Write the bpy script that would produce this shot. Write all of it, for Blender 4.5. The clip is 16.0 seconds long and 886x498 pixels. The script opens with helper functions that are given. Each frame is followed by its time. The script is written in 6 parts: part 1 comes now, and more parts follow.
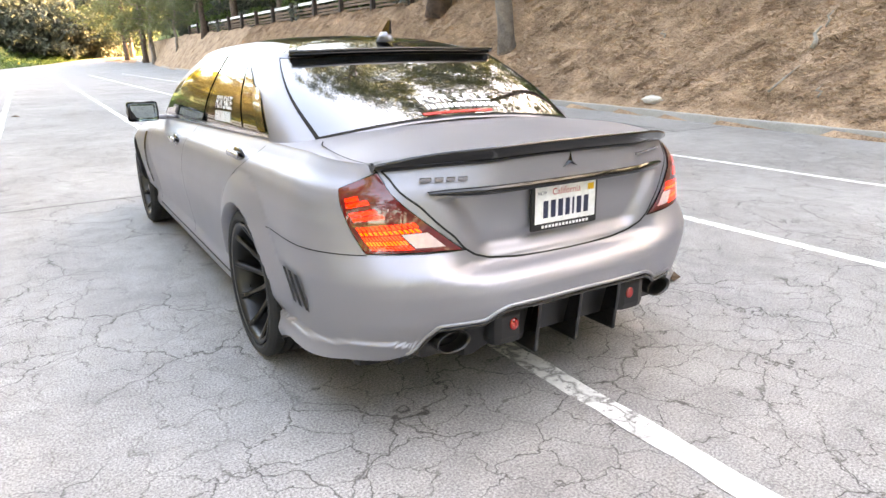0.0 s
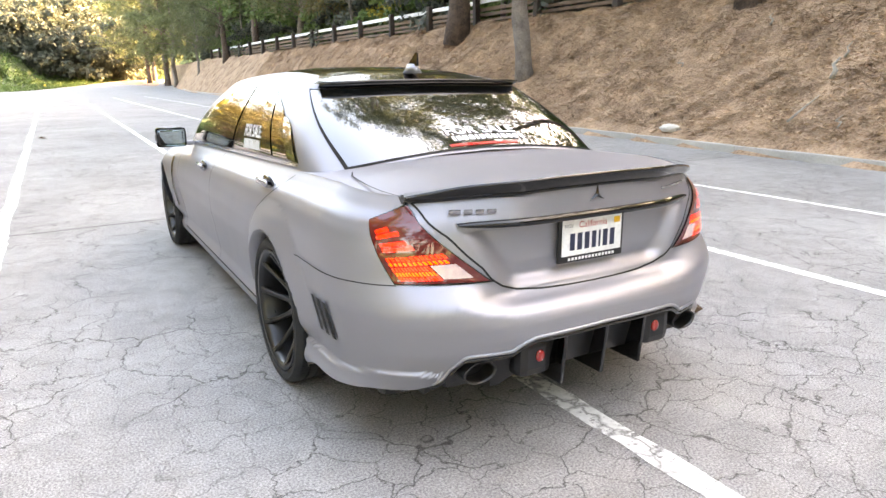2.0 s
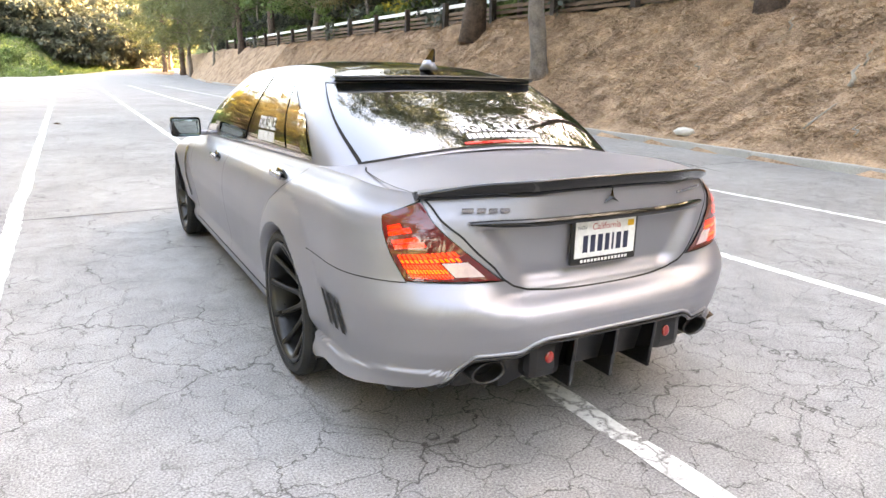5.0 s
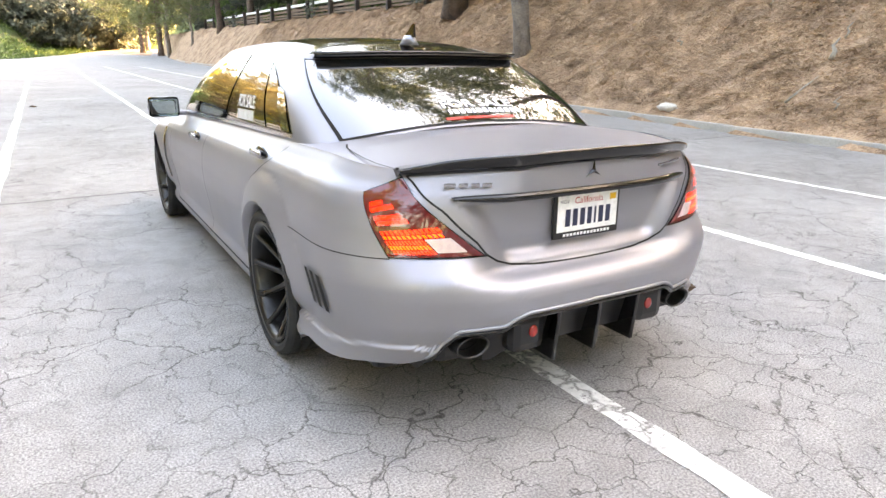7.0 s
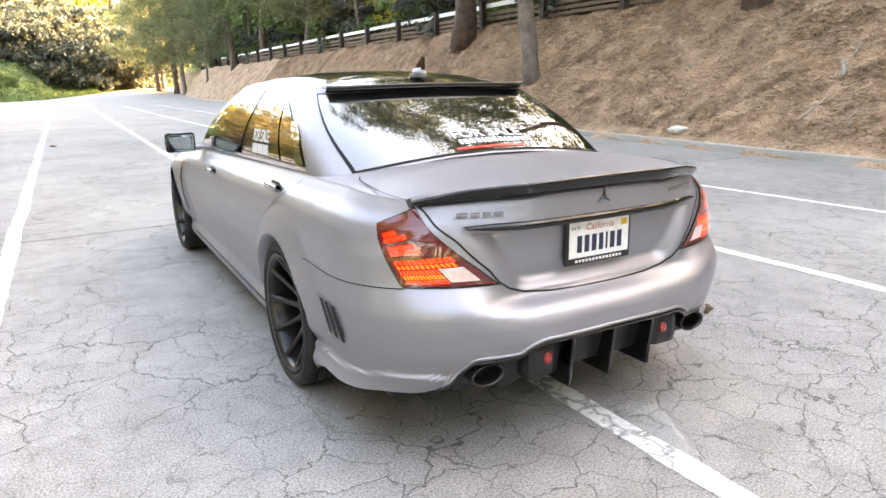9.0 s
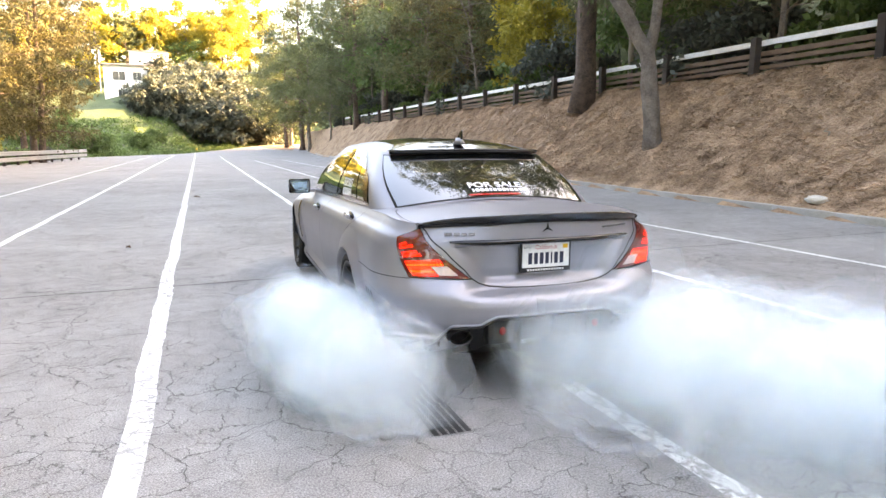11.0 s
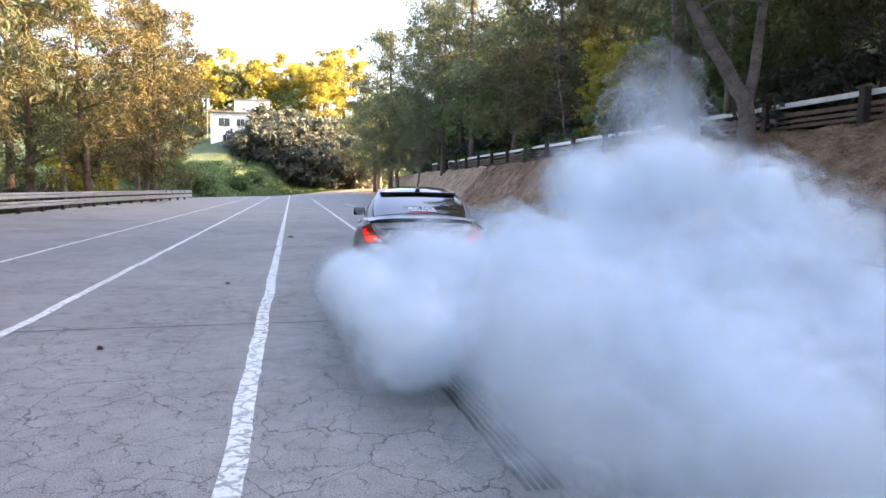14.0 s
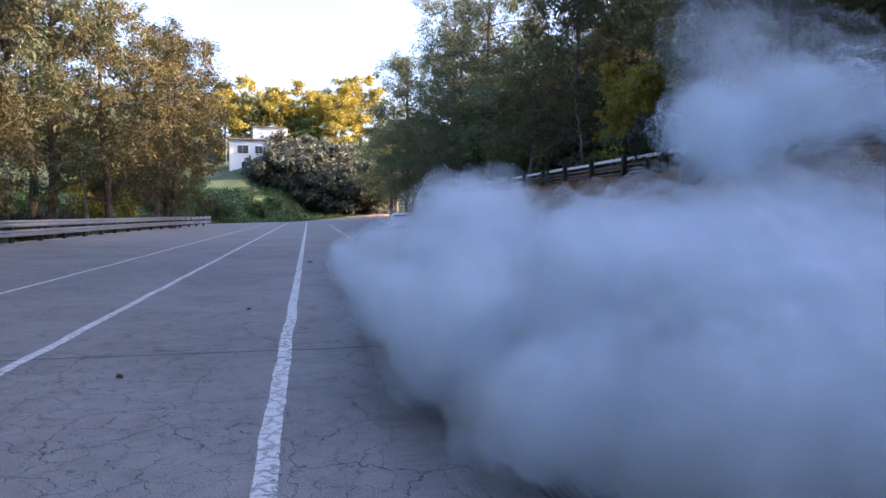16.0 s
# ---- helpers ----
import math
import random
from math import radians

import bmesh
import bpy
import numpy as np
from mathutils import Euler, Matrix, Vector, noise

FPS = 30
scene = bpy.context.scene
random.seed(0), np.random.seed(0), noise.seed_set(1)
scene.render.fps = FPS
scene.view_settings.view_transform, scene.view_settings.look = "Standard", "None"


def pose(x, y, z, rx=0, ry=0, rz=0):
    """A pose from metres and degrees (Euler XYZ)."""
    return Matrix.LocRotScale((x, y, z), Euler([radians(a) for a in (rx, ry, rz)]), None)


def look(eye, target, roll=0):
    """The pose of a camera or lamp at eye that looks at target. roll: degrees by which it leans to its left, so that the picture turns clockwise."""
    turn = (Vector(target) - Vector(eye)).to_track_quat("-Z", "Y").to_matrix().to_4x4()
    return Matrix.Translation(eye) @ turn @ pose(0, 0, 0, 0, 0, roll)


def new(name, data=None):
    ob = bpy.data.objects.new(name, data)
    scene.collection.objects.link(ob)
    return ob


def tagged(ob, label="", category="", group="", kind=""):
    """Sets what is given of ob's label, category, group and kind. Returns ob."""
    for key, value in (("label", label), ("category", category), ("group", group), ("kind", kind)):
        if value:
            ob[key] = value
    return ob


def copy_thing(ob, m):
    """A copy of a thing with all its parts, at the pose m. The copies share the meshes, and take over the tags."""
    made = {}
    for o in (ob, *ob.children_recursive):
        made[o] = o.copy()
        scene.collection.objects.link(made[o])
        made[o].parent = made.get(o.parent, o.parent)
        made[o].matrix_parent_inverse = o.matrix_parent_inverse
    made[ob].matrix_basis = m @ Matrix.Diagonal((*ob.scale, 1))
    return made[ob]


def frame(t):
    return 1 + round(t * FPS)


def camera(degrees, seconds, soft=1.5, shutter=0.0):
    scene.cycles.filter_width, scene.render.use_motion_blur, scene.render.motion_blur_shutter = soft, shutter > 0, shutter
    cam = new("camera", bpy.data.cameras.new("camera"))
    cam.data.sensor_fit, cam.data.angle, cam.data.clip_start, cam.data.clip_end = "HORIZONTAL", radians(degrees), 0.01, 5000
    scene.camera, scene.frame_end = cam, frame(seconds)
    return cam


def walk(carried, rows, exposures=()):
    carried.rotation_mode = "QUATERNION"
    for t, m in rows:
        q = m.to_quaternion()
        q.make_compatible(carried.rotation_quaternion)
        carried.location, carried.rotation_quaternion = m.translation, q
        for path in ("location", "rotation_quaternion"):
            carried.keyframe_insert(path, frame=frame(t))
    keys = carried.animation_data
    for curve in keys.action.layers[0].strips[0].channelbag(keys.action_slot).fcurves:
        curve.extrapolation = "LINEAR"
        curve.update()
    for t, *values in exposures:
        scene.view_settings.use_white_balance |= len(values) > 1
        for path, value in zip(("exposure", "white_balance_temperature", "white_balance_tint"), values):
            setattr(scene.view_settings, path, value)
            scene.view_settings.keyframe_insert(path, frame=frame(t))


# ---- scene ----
cam = camera(67.4, 16.0)
PATH = [
    (0, (-1.677, -2.976, 1.371), (-0.686, -1.334, 0.801), -1.0),
    (0.5, (-1.687, -2.987, 1.386), (-0.695, -1.343, 0.824), -0.8),
    (1, (-1.699, -2.980, 1.395), (-0.706, -1.329, 0.855), -0.7),
    (1.5, (-1.712, -2.960, 1.407), (-0.741, -1.291, 0.883), -0.9),
    (2, (-1.730, -2.967, 1.404), (-0.765, -1.289, 0.904), -0.5),
    (2.5, (-1.722, -2.939, 1.403), (-0.762, -1.256, 0.907), -0.2),
    (3, (-1.728, -2.935, 1.405), (-0.776, -1.251, 0.901), -0.0),
    (5.3, (-1.735, -2.953, 1.405), (-0.794, -1.264, 0.896), 1.1),
    (5.5, (-1.734, -2.951, 1.399), (-0.802, -1.260, 0.878), -0.2),
    (6, (-1.735, -2.952, 1.397), (-0.814, -1.268, 0.834), -0.1),
    (6.5, (-1.727, -2.965, 1.401), (-0.777, -1.297, 0.839), -0.2),
    (7, (-1.725, -2.957, 1.391), (-0.754, -1.303, 0.823), 0.5),
    (7.5, (-1.708, -2.962, 1.398), (-0.731, -1.310, 0.834), 0.2),
    (8, (-1.717, -2.967, 1.406), (-0.759, -1.294, 0.876), -0.7),
    (8.2, (-1.714, -2.966, 1.386), (-0.760, -1.285, 0.873), -0.9),
    (10.3, (-1.852, -2.994, 1.404), (-0.984, -1.25, 0.949), -1.9),
    (10.5, (-1.879, -3.009, 1.44), (-1.098, -1.216, 1.025), -1.0),
    (11, (-1.923, -2.851, 1.419), (-1.246, -0.995, 1.108), -0.1),
    (11.5, (-1.943, -2.828, 1.414), (-1.289, -0.958, 1.136), 0.8),
    (12, (-1.952, -2.82, 1.424), (-1.314, -0.943, 1.158), 1.0),
    (12.5, (-1.966, -2.821, 1.432), (-1.354, -0.932, 1.195), 1.0),
    (13, (-1.975, -2.814, 1.423), (-1.391, -0.914, 1.207), 1.4),
    (13.5, (-1.982, -2.823, 1.419), (-1.465, -0.901, 1.222), 1.0),
    (14, (-1.992, -2.817, 1.424), (-1.548, -0.875, 1.247), 0.9),
    (14.5, (-1.991, -2.804, 1.429), (-1.591, -0.851, 1.26), 1.0),
    (15, (-1.983, -2.812, 1.434), (-1.647, -0.845, 1.295), 0.7),
    (15.5, (-2.014, -2.72, 1.423), (-1.715, -0.745, 1.312), 0.9),
    (16, (-2.063, -2.569, 1.388), (-1.666, -0.611, 1.285), 0.5),
]
walk(cam, [(t, look(eye, target, roll)) for t, eye, target, roll in PATH],
     exposures=((0, 4.65, 9400, 17), (8.2, 4.65, 9400, 17), (10.5, 4.3, 9000, 18), (12.5, 3.8, 8200, 20), (14.5, 2.98, 6500, 23), (16, 2.2, 5800, 27)))
scene.cycles.transparent_max_bounces = 96
scene.cycles.max_bounces = 14
scene.cycles.diffuse_bounces = 8

# ---------------------------------------------------------------- light
SUN_DIR = Vector((0.94, -0.12, 0.325)).normalized()      # towards the low sun
world = bpy.data.worlds.new("sky")
scene.world = world
world.use_nodes = True
wn = world.node_tree.nodes
sky = wn.new("ShaderNodeTexSky")
sky.sky_type = "NISHITA"
sky.sun_disc = False
sky.sun_elevation = math.asin(SUN_DIR.z)
sky.sun_rotation = math.atan2(SUN_DIR.x, SUN_DIR.y)
sky.dust_density = 4.0
world.node_tree.links.new(sky.outputs[0], wn["Background"].inputs[0])
wn["Background"].inputs[1].default_value = 0.15
sun = new("sun", bpy.data.lights.new("sun", "SUN"))
sun.data.energy, sun.data.angle, sun.data.color = 5.0, radians(0.6), (1.0, 0.74, 0.42)
sun.matrix_world = look(SUN_DIR * 200, (0, 0, 0))


# ---------------------------------------------------------------- materials
def nodes_of(name):
    m = bpy.data.materials.new(name)
    m.use_nodes = True
    nt = m.node_tree
    return m, nt, nt.nodes["Principled BSDF"]


def noise_node(nt, scale, detail=5, coords="Object", rough=0.55, warp=0.0):
    tc = nt.nodes.new("ShaderNodeTexCoord")
    n = nt.nodes.new("ShaderNodeTexNoise")
    n.inputs["Scale"].default_value, n.inputs["Detail"].default_value = scale, detail
    n.inputs["Roughness"].default_value, n.inputs["Distortion"].default_value = rough, warp
    nt.links.new(tc.outputs[coords], n.inputs["Vector"])
    return n.outputs["Fac"]


def ramp(nt, fac, *stops):
    r = nt.nodes.new("ShaderNodeValToRGB")
    while len(r.color_ramp.elements) < len(stops):
        r.color_ramp.elements.new(0.5)
    for e, (p, c) in zip(r.color_ramp.elements, stops):
        e.position = p
        e.color = (*c, 1) if hasattr(c, "__len__") else (c, c, c, 1)
    nt.links.new(fac, r.inputs[0])
    return r.outputs[0]


def mix(nt, fac, a, b, mode="MIX"):
    m = nt.nodes.new("ShaderNodeMix")
    m.data_type, m.blend_type = "RGBA", mode
    for sock, v in ((m.inputs[0], fac), (m.inputs[6], a), (m.inputs[7], b)):
        if hasattr(v, "is_linked"):
            nt.links.new(v, sock)
        elif hasattr(v, "__len__"):
            sock.default_value = (*v, 1)
        else:
            sock.default_value = v if sock == m.inputs[0] else (v, v, v, 1)
    return m.outputs[2]


def bump(nt, bsdf, height, strength, distance=0.01):
    b = nt.nodes.new("ShaderNodeBump")
    b.inputs["Strength"].default_value, b.inputs["Distance"].default_value = strength, distance
    nt.links.new(height, b.inputs["Height"])
    nt.links.new(b.outputs[0], bsdf.inputs["Normal"])


def rough_mat(name, dark, light, scale, rough=0.8, metal=0.0, fine=None, relief=0.3, distance=0.01, by_piece=0.0, coords="Object"):
    """Two scales of variation between two colours, with relief."""
    m, nt, p = nodes_of(name)
    big = noise_node(nt, scale, 5, coords)
    small = noise_node(nt, fine or scale * 12, 4, coords)
    col = ramp(nt, big, (0.32, dark), (0.68, light))
    col = mix(nt, 0.45, col, ramp(nt, small, (0.3, dark), (0.7, light)))
    if by_piece:
        info = nt.nodes.new("ShaderNodeObjectInfo")
        geo = nt.nodes.new("ShaderNodeNewGeometry")
        add = nt.nodes.new("ShaderNodeMath")
        add.operation = "ADD"
        nt.links.new(info.outputs["Random"], add.inputs[0])
        nt.links.new(geo.outputs["Random Per Island"], add.inputs[1])
        col = mix(nt, 1.0, col, ramp(nt, add.outputs[0], (0.0, 1 - by_piece), (1.0, 1.0)), "MULTIPLY")
    nt.links.new(col, p.inputs["Base Color"])
    p.inputs["Roughness"].default_value, p.inputs["Metallic"].default_value = rough, metal
    if relief:
        bump(nt, p, small, relief, distance)
    return m


def leaf_mat(name, dark, light, through_light=0.35):
    m, nt, p = nodes_of(name)
    geo = nt.nodes.new("ShaderNodeNewGeometry")
    patch = noise_node(nt, 0.35, 3)
    col = mix(nt, 0.5, ramp(nt, geo.outputs["Random Per Island"], (0.0, dark), (1.0, light)), ramp(nt, patch, (0.35, dark), (0.65, light)))
    nt.links.new(col, p.inputs["Base Color"])
    p.inputs["Roughness"].default_value = 0.6
    tr = nt.nodes.new("ShaderNodeBsdfTranslucent")
    nt.links.new(col, tr.inputs["Color"])
    ms = nt.nodes.new("ShaderNodeMixShader")
    ms.inputs[0].default_value = through_light
    nt.links.new(p.outputs[0], ms.inputs[1])
    nt.links.new(tr.outputs[0], ms.inputs[2])
    nt.links.new(ms.outputs[0], nt.nodes["Material Output"].inputs[0])
    return m


def crack_field(nt, scale, width, warp_scale=3.0, warp=0.12):
    """1 on the cracks between uneven plates, 0 elsewhere."""
    tc = nt.nodes.new("ShaderNodeTexCoord")
    n = nt.nodes.new("ShaderNodeTexNoise")
    n.inputs["Scale"].default_value, n.inputs["Detail"].default_value = warp_scale, 6
    nt.links.new(tc.outputs["Object"], n.inputs["Vector"])
    sub = nt.nodes.new("ShaderNodeVectorMath")
    sub.operation = "SCALE"
    sub.inputs["Scale"].default_value = warp * 2
    nt.links.new(n.outputs["Color"], sub.inputs[0])
    add = nt.nodes.new("ShaderNodeVectorMath")
    nt.links.new(tc.outputs["Object"], add.inputs[0])
    nt.links.new(sub.outputs[0], add.inputs[1])
    v = nt.nodes.new("ShaderNodeTexVoronoi")
    v.feature, v.voronoi_dimensions = "DISTANCE_TO_EDGE", "2D"
    v.inputs["Scale"].default_value = scale
    nt.links.new(add.outputs[0], v.inputs["Vector"])
    return ramp(nt, v.outputs["Distance"], (0.0, 1.0), (width, 0.0))


def mul(nt, a, b):
    return mix(nt, 1.0, a, b, "MULTIPLY")


def asphalt_colour(nt):
    grain = noise_node(nt, 110, 4, rough=0.75)
    mid = noise_node(nt, 5, 6, warp=0.4)
    big = noise_node(nt, 0.35, 6, warp=0.8)
    col = ramp(nt, big, (0.30, (0.208, 0.198, 0.192)), (0.72, (0.300, 0.288, 0.280)))
    col = mul(nt, col, ramp(nt, mid, (0.25, 0.78), (0.75, 1.12)))
    col = mul(nt, col, ramp(nt, grain, (0.34, 0.36), (0.66, 1.54)))
    where = ramp(nt, noise_node(nt, 0.22, 4), (0.40, 0.05), (0.54, 1.0))
    fine = mul(nt, mul(nt, crack_field(nt, 4.6, 0.021, 9.0, 0.10), where), ramp(nt, noise_node(nt, 2.6, 4), (0.30, 0.15), (0.50, 1.0)))
    wide = mul(nt, crack_field(nt, 1.5, 0.012, 4.0, 0.22), ramp(nt, noise_node(nt, 0.9, 3), (0.36, 0.0), (0.5, 1.0)))
    tiny = mul(nt, crack_field(nt, 13.0, 0.035, 20.0, 0.05), ramp(nt, noise_node(nt, 0.9, 5), (0.50, 0.0), (0.66, 0.7)))
    cracks = mix(nt, 1.0, mix(nt, 1.0, fine, wide, "LIGHTEN"), tiny, "LIGHTEN")
    plate = nt.nodes.new("ShaderNodeTexVoronoi")
    plate.inputs["Scale"].default_value = 1.1
    tc = nt.nodes.new("ShaderNodeTexCoord")
    nt.links.new(tc.outputs["Object"], plate.inputs["Vector"])
    col = mul(nt, col, ramp(nt, plate.outputs["Distance"], (0.1, 0.93), (0.6, 1.05)))
    return mix(nt, mix(nt, 1.0, cracks, 0.93, "MULTIPLY"), col, (0.030, 0.026, 0.022)), cracks, grain


def asphalt_material():
    m, nt, p = nodes_of("cracked_asphalt")
    col, cracks, grain = asphalt_colour(nt)
    nt.links.new(col, p.inputs["Base Color"])
    p.inputs["Roughness"].default_value = 0.82
    inv = mix(nt, 1.0, ramp(nt, grain, (0, 0.0), (1, 0.35)), cracks, "SUBTRACT")
    bump(nt, p, inv, 0.5, 0.008)
    return m


def paint_material():
    m, nt, p = nodes_of("worn_white_paint")
    col, cracks, grain = asphalt_colour(nt)
    worn = ramp(nt, noise_node(nt, 14, 7, rough=0.7), (0.40, 1.0), (0.47, 0.0))
    flakes = mix(nt, 1.0, worn, crack_field(nt, 5.5, 0.11, 9.0, 0.1), "LIGHTEN")
    patch = ramp(nt, noise_node(nt, 0.7, 3), (0.32, 0.35), (0.58, 1.0))
    white = mix(nt, ramp(nt, noise_node(nt, 30, 5), (0.3, 0.0), (0.7, 1.0)), (0.60, 0.60, 0.58), (0.78, 0.78, 0.76))
    nt.links.new(mix(nt, mul(nt, flakes, patch), white, col), p.inputs["Base Color"])
    p.inputs["Roughness"].default_value = 0.7
    bump(nt, p, grain, 0.3, 0.004)
    return m


ASPHALT = asphalt_material()
PAINT = paint_material()
STRAW_SOIL = rough_mat("pine_straw_soil", (0.10, 0.052, 0.030), (0.56, 0.370, 0.240), 1.6, 0.95, fine=16, relief=1.0, distance=0.09)
STRAW = rough_mat("dry_pine_needles", (0.10, 0.052, 0.030), (0.72, 0.51, 0.34), 0.8, 0.9, fine=5, relief=0, by_piece=0.75)
IVY_SOIL = rough_mat("ivy_ground", (0.032, 0.050, 0.018), (0.075, 0.110, 0.040), 0.25, 0.9, fine=2.5, relief=0.8, distance=0.3)
CONCRETE = rough_mat("old_concrete", (0.24, 0.225, 0.205), (0.42, 0.40, 0.37), 1.1, 0.85, fine=40, relief=0.4)
BARK = rough_mat("furrowed_bark", (0.032, 0.021, 0.016), (0.185, 0.130, 0.102), 3.5, 0.95, fine=20, relief=1.0, distance=0.09)
GREY_BARK = rough_mat("grey_bark", (0.065, 0.050, 0.042), (0.285, 0.240, 0.200), 3.0, 0.95, fine=20, relief=1.0, distance=0.07)
NEEDLES = leaf_mat("pine_foliage", (0.050, 0.072, 0.032), (0.140, 0.155, 0.065))
OLIVE = leaf_mat("olive_foliage", (0.075, 0.090, 0.042), (0.180, 0.180, 0.085))
GREY_LEAF = leaf_mat("grey_green_foliage", (0.042, 0.054, 0.040), (0.100, 0.112, 0.084))
# gold of the low sun is partly put into this pine leaf colour
SUN_GOLD_NEEDLES = leaf_mat("sun_gold_pine_foliage", (0.042, 0.048, 0.020), (0.175, 0.140, 0.046), 0.34)
WOOD_LEAF = leaf_mat("oak_foliage", (0.085, 0.105, 0.045), (0.195, 0.205, 0.090), 0.42)
BRIGHT = leaf_mat("bright_green_foliage", (0.055, 0.100, 0.026), (0.130, 0.195, 0.055))
# yellow-green leaves with low sunlight's yellow put into the colour
SUN_YELLOW = leaf_mat("sun_yellow_green_foliage", (0.18, 0.17, 0.025), (0.42, 0.34, 0.05), 0.45)
POST_WOOD = rough_mat("dark_creosoted_wood", (0.018, 0.013, 0.010), (0.060, 0.043, 0.034), 3, 0.85, fine=30, relief=0.6)
RAIL_WOOD = rough_mat("weathered_brown_wood", (0.070, 0.042, 0.028), (0.190, 0.125, 0.085), 2, 0.85, fine=24, relief=0.6, by_piece=0.35)
WHITE_WOOD = rough_mat("chipped_white_paint", (0.55, 0.54, 0.52), (0.80, 0.79, 0.77), 2.5, 0.7, fine=20, relief=0.3)
GALV = rough_mat("galvanised_steel", (0.36, 0.36, 0.36), (0.56, 0.56, 0.55), 1.2, 0.45, 0.75, fine=14, relief=0.1)
STUCCO = rough_mat("white_stucco", (0.62, 0.61, 0.60), (0.80, 0.79, 0.77), 0.6, 0.85, fine=9, relief=0.2)
ROOF = rough_mat("grey_roofing", (0.10, 0.10, 0.11), (0.20, 0.19, 0.19), 1.5, 0.9, relief=0.3)
DARK_PANE = rough_mat("dark_window_pane", (0.02, 0.025, 0.03), (0.05, 0.055, 0.06), 0.5, 0.08, relief=0)
STONE = rough_mat("pale_stone", (0.42, 0.38, 0.33), (0.68, 0.64, 0.58), 6, 0.9, fine=40, relief=0.8, distance=0.02)
POLE_WOOD = rough_mat("grey_pole_wood", (0.20, 0.175, 0.145), (0.40, 0.36, 0.30), 2.0, 0.85, fine=18, relief=0.4)
SKID = rough_mat("tyre_rubber_on_asphalt", (0.010, 0.010, 0.011), (0.030, 0.030, 0.031), 4, 0.7, fine=60, relief=0.2)


# ---------------------------------------------------------------- mesh helpers
def mesh(name, verts, faces, material, smooth=False):
    me = bpy.data.meshes.new(name)
    me.from_pydata([tuple(v) for v in verts], [], faces)
    me.materials.append(material)
    if smooth:
        me.polygons.foreach_set("use_smooth", [True] * len(me.polygons))
    me.update()
    return me


def part(name, bm, material, parent=None, label="", smooth=False):
    """One mesh object from a bmesh or a mesh, under a thing or a part."""
    if isinstance(bm, bmesh.types.BMesh):
        me = bpy.data.meshes.new(name)
        bm.to_mesh(me)
        bm.free()
        me.materials.append(material)
        if smooth:
            me.polygons.foreach_set("use_smooth", [True] * len(me.polygons))
    else:
        me = bm
    ob = new(name, me)
    if parent:
        ob.parent = parent
    return tagged(ob, label)


def box(size, at=(0, 0, 0), bevel=0.0, turn=None, into=None):
    bm = into or bmesh.new()
    made = bmesh.ops.create_cube(bm, size=1.0)["verts"]
    m = Matrix.Translation(at) @ (turn or Matrix()) @ Matrix.Diagonal((*size, 1))
    bmesh.ops.transform(bm, matrix=m, verts=made)
    if bevel:
        edges = list({e for v in made for e in v.link_edges})
        bmesh.ops.bevel(bm, geom=edges, offset=bevel, segments=2, affect="EDGES", profile=0.6)
    return bm


def tube_data(points, radii, sides=8, wobble=0.0, seed=0):
    """Vertices and faces of a bent tapering tube."""
    rng = random.Random(seed)
    pts = [Vector(p) for p in points]
    verts, faces = [], []
    side = Vector((1, 0, 0))
    for i, p in enumerate(pts):
        d = (pts[min(i + 1, len(pts) - 1)] - pts[max(i - 1, 0)]).normalized()
        side = (side - d * side.dot(d)).normalized() if abs(side.dot(d)) < 0.98 else d.orthogonal().normalized()
        up = d.cross(side)
        for k in range(sides):
            a = 2 * math.pi * k / sides
            r = radii[i] * (1 + wobble * rng.uniform(-1, 1))
            verts.append(p + (side * math.cos(a) + up * math.sin(a)) * r)
    for i in range(len(pts) - 1):
        for k in range(sides):
            a, b = i * sides + k, i * sides + (k + 1) % sides
            faces.append((a, b, b + sides, a + sides))
    faces.append(tuple(range(sides))[::-1])
    faces.append(tuple((len(pts) - 1) * sides + k for k in range(sides)))
    return verts, faces


def join_data(pieces):
    verts, faces = [], []
    for v, f in pieces:
        o = len(verts)
        verts += v
        faces += [tuple(i + o for i in q) for q in f]
    return verts, faces


# ---------------------------------------------------------------- ground
KERB = ((-70, 7.8), (-10, 8.1), (2.4, 8.9), (5, 9.1), (7.3, 9.45), (11.4, 9.85), (17, 10.5), (25, 11.0), (60, 11.9), (75, 11.7), (92, 13.0), (130, 17.0))


def kerb_x(y):
    return float(np.interp(y, [k[0] for k in KERB], [k[1] for k in KERB]))


def road_end(x):
    return float(np.interp(x, (-40, -14, -10, -2, 6, 14), (78, 84, 96, 118, 130, 138)))


def lift(x, y):
    """The far end of the road climbs a little to one side."""
    return 0.0 if y < 60 else 1.5 * min(1, (y - 60) / 70) ** 2 * min(1, max(0, (x + 4) / 16))


def smooth(u):
    u = min(1, max(0, u))
    return u * u * (3 - 2 * u)


